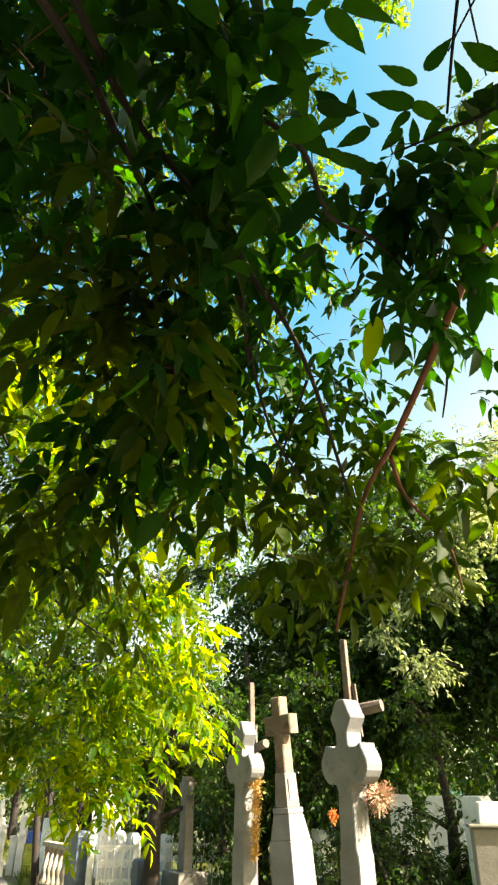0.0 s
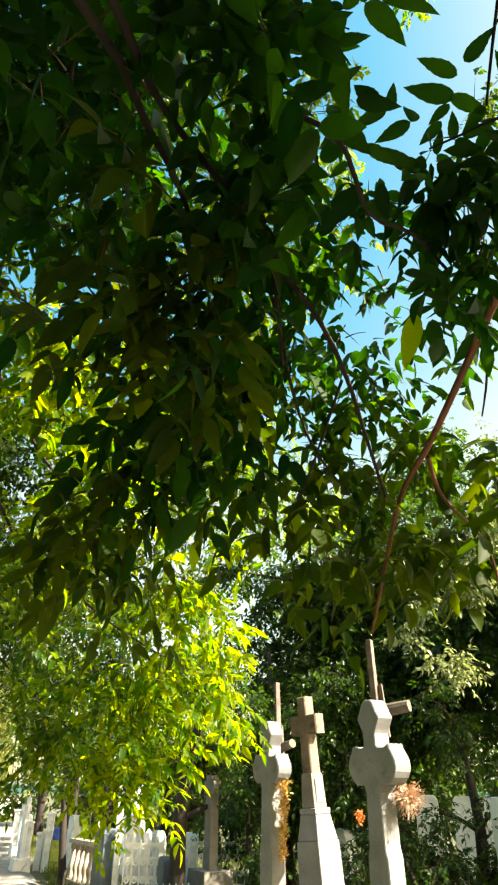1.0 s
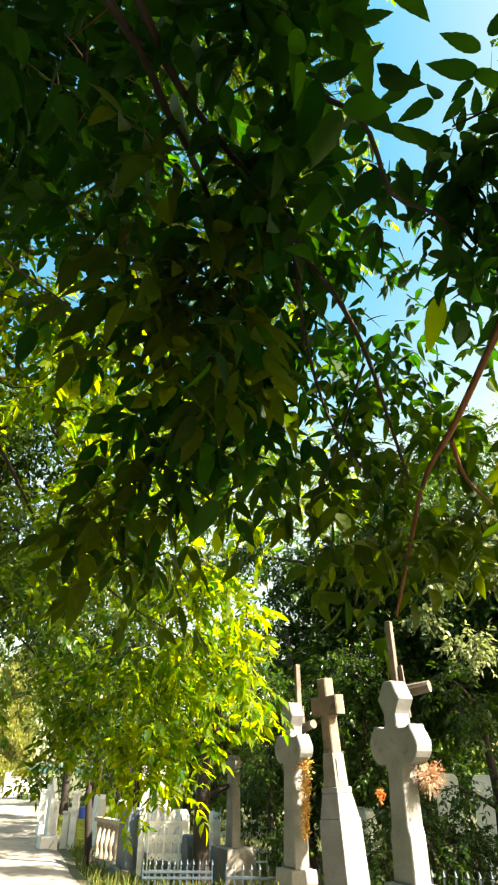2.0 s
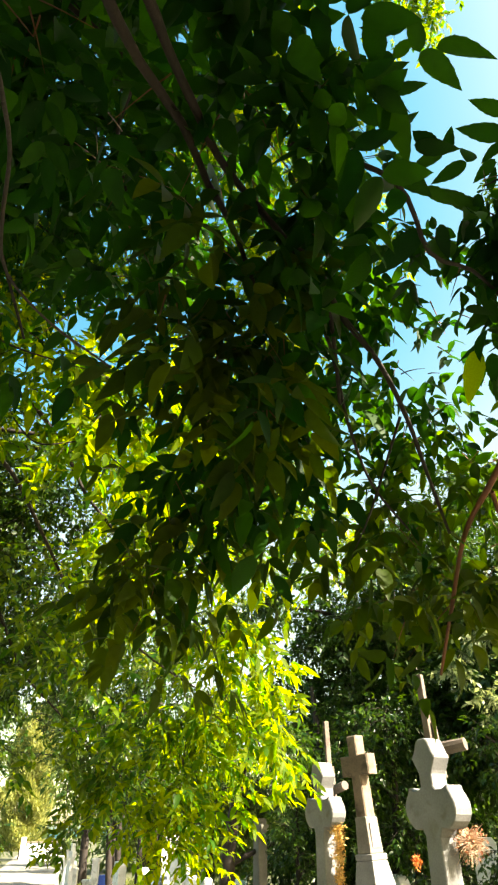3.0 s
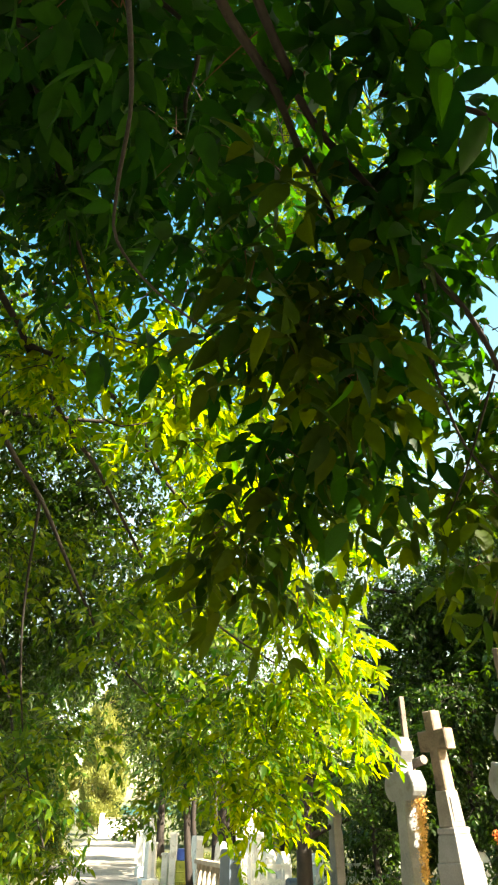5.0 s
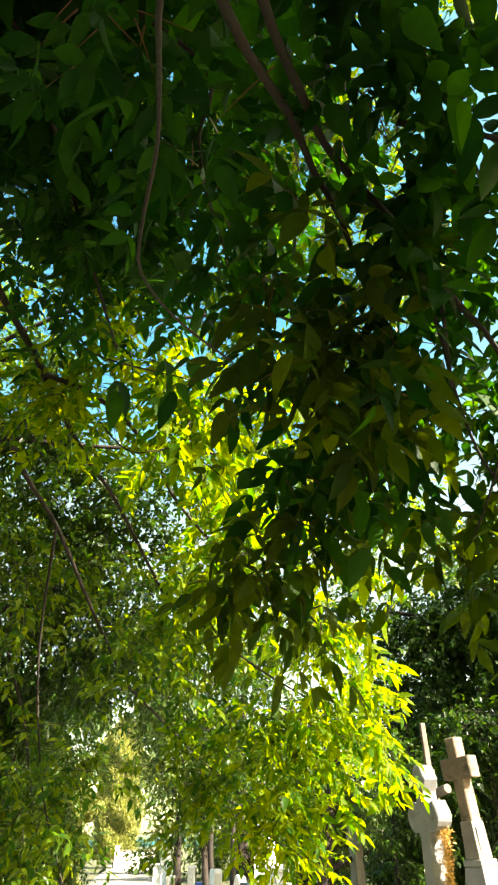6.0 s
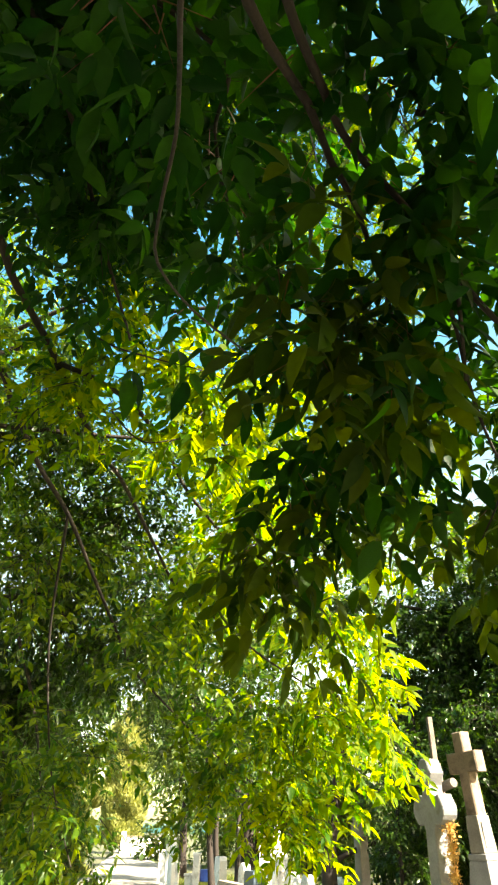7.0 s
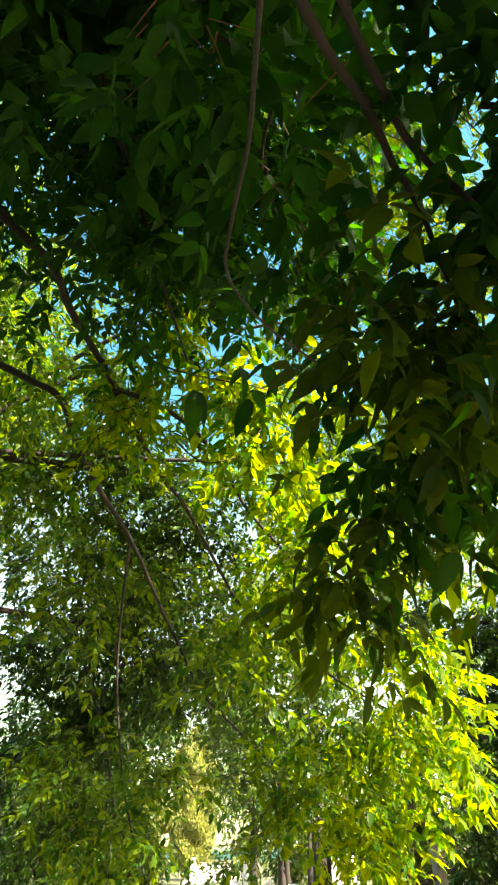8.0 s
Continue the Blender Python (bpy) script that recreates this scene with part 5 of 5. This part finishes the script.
broad_tree((-4.07, 14.7, 0), 4.2, 0.09, [(-4.3, 14.6, 2.4, 0.7, 60), (-3.6, 14.8, 2.9, 0.7, 60), (-4.2, 14.9, 3.6, 0.6, 40)], 57, 0.10, 0.11, "slender tree at the path's edge")
broad_tree((-13.4, 22.5, 0), 6.5, 0.25, [(-13.0, 21.8, 2.2, 1.7, 160), (-13.8, 22.2, 4.2, 1.7, 150), (-11.8, 22.4, 3.0, 1.4, 120), (-15.2, 21.6, 3.2, 1.8, 140), (-11.6, 23.6, 1.4, 1.2, 100)], 58, 0.18, 0.17, "broad dark tree beyond the path")
broad_tree((1.6, 10.0, 0), 1.8, 0.05, [(1.0, 9.9, 0.6, 0.55, 110), (2.1, 10.0, 0.7, 0.6, 110), (1.5, 10.2, 1.1, 0.5, 80)], 59, 0.08, 0.09, "low dark shrub behind the stone crosses")
broad_tree((1.1, 13.5, 0), 4.4, 0.11, [(0.7, 13.3, 2.7, 0.85, 130), (1.3, 13.3, 3.4, 0.85, 120), (0.3, 13.3, 1.8, 0.6, 90), (1.5, 12.9, 1.6, 0.7, 90)], 62, 0.11, 0.11, "dark tree shading a grey stone cross")
# bush added as a sun blocker for the grey cross and the dark trunk
broad_tree((-0.25, 12.5, 0), 3.2, 0.06, [(-0.2, 12.65, 1.9, 0.34, 60), (-0.2, 12.65, 2.5, 0.36, 60), (-0.2, 12.7, 1.25, 0.34, 60), (-0.6, 11.95, 1.7, 0.24, 34), (-0.6, 11.95, 2.2, 0.26, 34), (-0.2, 12.4, 0.6, 0.36, 60)], 71, 0.09, 0.09, "slim dark bush added to shade a grey stone cross")
broad_tree((2.75, 10.6, 0), 3.4, 0.12, [(2.2, 10.4, 0.75, 0.5, 90), (3.1, 10.5, 0.7, 0.55, 100), (3.6, 10.6, 0.8, 0.5, 80), (2.3, 10.3, 1.4, 0.4, 30), (3.1, 10.3, 1.45, 0.45, 30), (2.7, 10.3, 2.5, 0.5, 50), (2.35, 10.3, 2.9, 0.4, 36)], 63, 0.10, 0.10, "thin dark-stemmed tree with undergrowth at its foot")
# the next four trees are added to throw shade bands across the path
broad_tree((-4.9, 20.0, 0), 5.0, 0.10, [(-4.9, 20.0, 3.7, 0.9, 90), (-5.4, 20.5, 2.9, 0.6, 50), (-4.4, 19.6, 4.4, 0.7, 60)], 64, 0.13, 0.13, "young tree added between graves to shade the path")
broad_tree((-5.2, 24.2, 0), 5.0, 0.12, [(-5.2, 24.2, 3.6, 1.0, 110), (-4.6, 24.0, 4.4, 0.8, 70)], 70, 0.14, 0.13, "young tree added far along to shade the path")
broad_tree((-7.2, 27.0, 0), 5.4, 0.14, [(-7.0, 27.0, 3.6, 1.1, 120), (-7.6, 26.6, 4.5, 1.0, 100), (-6.6, 27.4, 4.6, 0.9, 80)], 74, 0.15, 0.15, "leafy tree added to shade the path", LEAF_FAR)
broad_tree((-10.5, 38.0, 0), 6.5, 0.18, [(-10.3, 38.0, 4.4, 1.5, 140), (-11.0, 37.6, 5.6, 1.3, 120), (-10.0, 38.4, 3.0, 1.2, 100), (-16.98, 36.61, 7.82, 1.2, 130), (-17.20, 38.01, 5.67, 1.2, 130), (-14.00, 37.32, 7.59, 1.2, 130), (-13.91, 38.78, 5.45, 1.2, 130)], 75, 0.2, 0.18, "leafy tree far along the path, added partly for its shade", LEAF_FAR)
broad_tree((-5.2, 23.0, 0), 9.0, 0.28, [(-6.81, 19.78, 7.21, 1.40, 120), (-4.30, 20.04, 6.74, 1.40, 120), (-2.34, 19.69, 7.37, 1.20, 90), (-5.73, 21.00, 5.03, 1.40, 120), (-3.41, 21.00, 5.03, 1.20, 100), (-7.52, 20.74, 5.49, 1.30, 100), (-5.55, 19.00, 8.61, 1.20, 80)], 76, 0.2, 0.19, "tall leafy tree far behind the graves", LEAF_FAR)
broad_tree((-9.2, 28.9, 0), 7.0, 0.2, [(-9.48, 27.42, 4.89, 1.20, 110), (-9.42, 26.54, 6.26, 1.20, 100), (-8.73, 28.35, 3.71, 1.10, 100), (-7.90, 27.25, 5.67, 1.20, 100)], 77, 0.2, 0.19, "green tree beside the far end of the path", LEAF_FAR)
# mostly unseen tree added off to the right to shade the graves
broad_tree((8.2, 10.2, 0), 7.0, 0.2, [(7.4, 10.4, 4.4, 1.5, 150), (7.5, 10.6, 5.8, 0.9, 80), (7.3, 8.9, 4.2, 1.3, 120), (8.6, 10.0, 2.6, 1.3, 100), (6.5, 8.5, 5.6, 0.9, 150), (7.4, 8.4, 6.4, 0.9, 130), (5.8, 8.7, 4.9, 0.7, 100), (6.6, 11.7, 5.2, 1.1, 170), (7.6, 11.5, 6.6, 1.2, 170), (8.8, 11.4, 7.6, 1.3, 150), (7.4, 12.3, 7.6, 1.2, 150), (6.4, 12.5, 6.2, 1.0, 140), (9.6, 12.2, 8.8, 1.3, 120)], 69, 0.24, 0.2, "mostly unseen broad tree added to shade the graves", pairs=1)
# unseen trees added to shade the near end of the path and block sky
broad_tree((-9.6, 1.4, 0), 10.0, 0.3, [(-9.0, 1.2, 3.0, 2.0, 170), (-8.6, 0.4, 5.6, 2.0, 170), (-9.8, 2.6, 5.4, 2.0, 170), (-9.2, 1.0, 8.2, 2.0, 150), (-9.4, -1.4, 4.0, 1.9, 150)], 66, 0.26, 0.2, "unseen broad tree added across the path to block sky", pairs=1)
broad_tree((-11.5, 5.2, 0), 9.0, 0.3, [(-11.0, 5.0, 2.8, 1.9, 150), (-11.0, 5.4, 5.4, 1.9, 150), (-11.4, 4.2, 7.6, 1.8, 130)], 67, 0.26, 0.2, "unseen broad tree added across the path to block sky", pairs=1)
broad_tree((-7.2, -6.6, 0), 10.0, 0.3, [(-7.0, -6.0, 3.4, 2.0, 160), (-6.4, -5.6, 6.2, 2.1, 160), (-8.2, -5.0, 5.0, 2.0, 150), (-6.8, -5.6, 8.8, 2.0, 140)], 68, 0.26, 0.2, "unseen broad tree added beside the path to block sky", pairs=1)
broad_tree((5.0, -3.6, 0), 8.0, 0.25, [(4.6, -3.2, 3.4, 1.7, 150), (3.6, -4.0, 5.4, 1.7, 150), (5.8, -2.6, 5.6, 1.7, 150), (5.6, -4.6, 4.0, 1.7, 130)], 46, 0.24, 0.2, "unseen broad tree added to shade the path", pairs=1)
broad_tree((-4.6, -3.4, 0), 8.0, 0.25, [(-4.4, -2.6, 3.2, 1.8, 160), (-3.4, -3.6, 5.2, 1.8, 160), (-5.4, -1.2, 4.6, 1.8, 160), (-6.2, -0.4, 6.8, 1.9, 130), (-3.4, -2.6, 7.4, 1.8, 130), (-4.8, 0.6, 3.6, 1.4, 120)], 47, 0.24, 0.2, "unseen broad tree added on the far side to block sky", pairs=1)
broad_tree((0.3, -7.5, 0), 8.0, 0.25, [(0.2, -6.6, 3.2, 1.9, 160), (-1.8, -7.0, 4.6, 1.9, 160), (2.4, -7.0, 4.4, 1.9, 160), (0.3, -6.8, 6.2, 1.9, 150), (-3.0, -6.4, 2.6, 1.6, 120), (2.9, -6.2, 2.4, 1.6, 120)], 48, 0.24, 0.2, "unseen broad tree added beside the path to block sky", pairs=1)


def far_trees():
    """A belt of woods round the cemetery."""
    rng = np.random.default_rng(61)
    n = 46
    clumps = []
    for k in range(n):
        ang = radians(-75 + 150 * k / (n - 1)) + rng.normal(0, 0.02)
        d = rng.uniform(38, 52)
        h = rng.uniform(5.0, 7.5)
        x, y = math.sin(ang) * d, math.cos(ang) * d
        if abs(math.degrees(ang) + 21.7) < 2.8:
            continue
        for z in (0.8, 2.6, h * 0.75):
            clumps.append((x + rng.normal(0, 1), y + rng.normal(0, 1), z, rng.uniform(1.7, 2.5), 110))
    a, b = twigs_in(rng, clumps, 0.2)
    p, way, up = stalks(rng, a, b, 0.45)
    v, f = lay(*leaflets(rng, p, way, up, rng.uniform(0.3, 0.55, len(p)), 1), BLADE_FAR)
    tagged(arrays("far_woods", v, f, LEAF_FAR), "hazy belt of trees round the cemetery", "woods", kind="stuff")

far_trees()


def thuja(at, height, width, seed, label):
    tree = empty("thuja_tree", at, label, "tree", "conical evergreens")
    rng = np.random.default_rng(seed)
    limb("trunk", tree, [(at[0], at[1], -0.2), (at[0] + 0.05, at[1], height * 0.5), (at[0], at[1], height * 0.92)], 0.12, 0.02, sides=8, step=0.4)
    n = 30000
    f = rng.uniform(0.03, 1, n) ** 0.9
    prof = width / 2 * np.minimum(1, (1 - f) * 3.4) ** 0.6 * (0.7 + 0.3 * np.minimum(1, f * 3)) * (1 + 0.10 * np.sin(f * 23) + 0.08 * np.sin(f * 9 + 1))
    w = rng.uniform(0, 2 * math.pi, n)
    prof = prof * (1 + 0.16 * np.sin(w * 5 + f * 19) + 0.1 * np.sin(w * 2 + f * 31)) * rng.uniform(0.55, 1.0, n) ** 0.5
    p = np.stack([at[0] + prof * np.cos(w), at[1] + prof * np.sin(w), f * height], 1)
    way = np.stack([np.cos(w), np.sin(w), np.full(n, 1.6)], 1) + rng.normal(0, 0.35, (n, 3))
    v, fa = lay(p, way, rng.normal(0, 1, (n, 3)), rng.uniform(0.09, 0.2, n) * width / 1.9, BLADE_FAR)
    hang(tagged(arrays("crown", v, fa, NEEDLE), kind="stuff"), tree)
    return tree

thuja((-25.0, 61.2, 0), 11.9, 3.9, 71, "tall pale sunlit columnar thuja at the path's end")
thuja((-12.6, 24.5, 0), 4.2, 2.4, 72, "dusky thuja beyond the path")
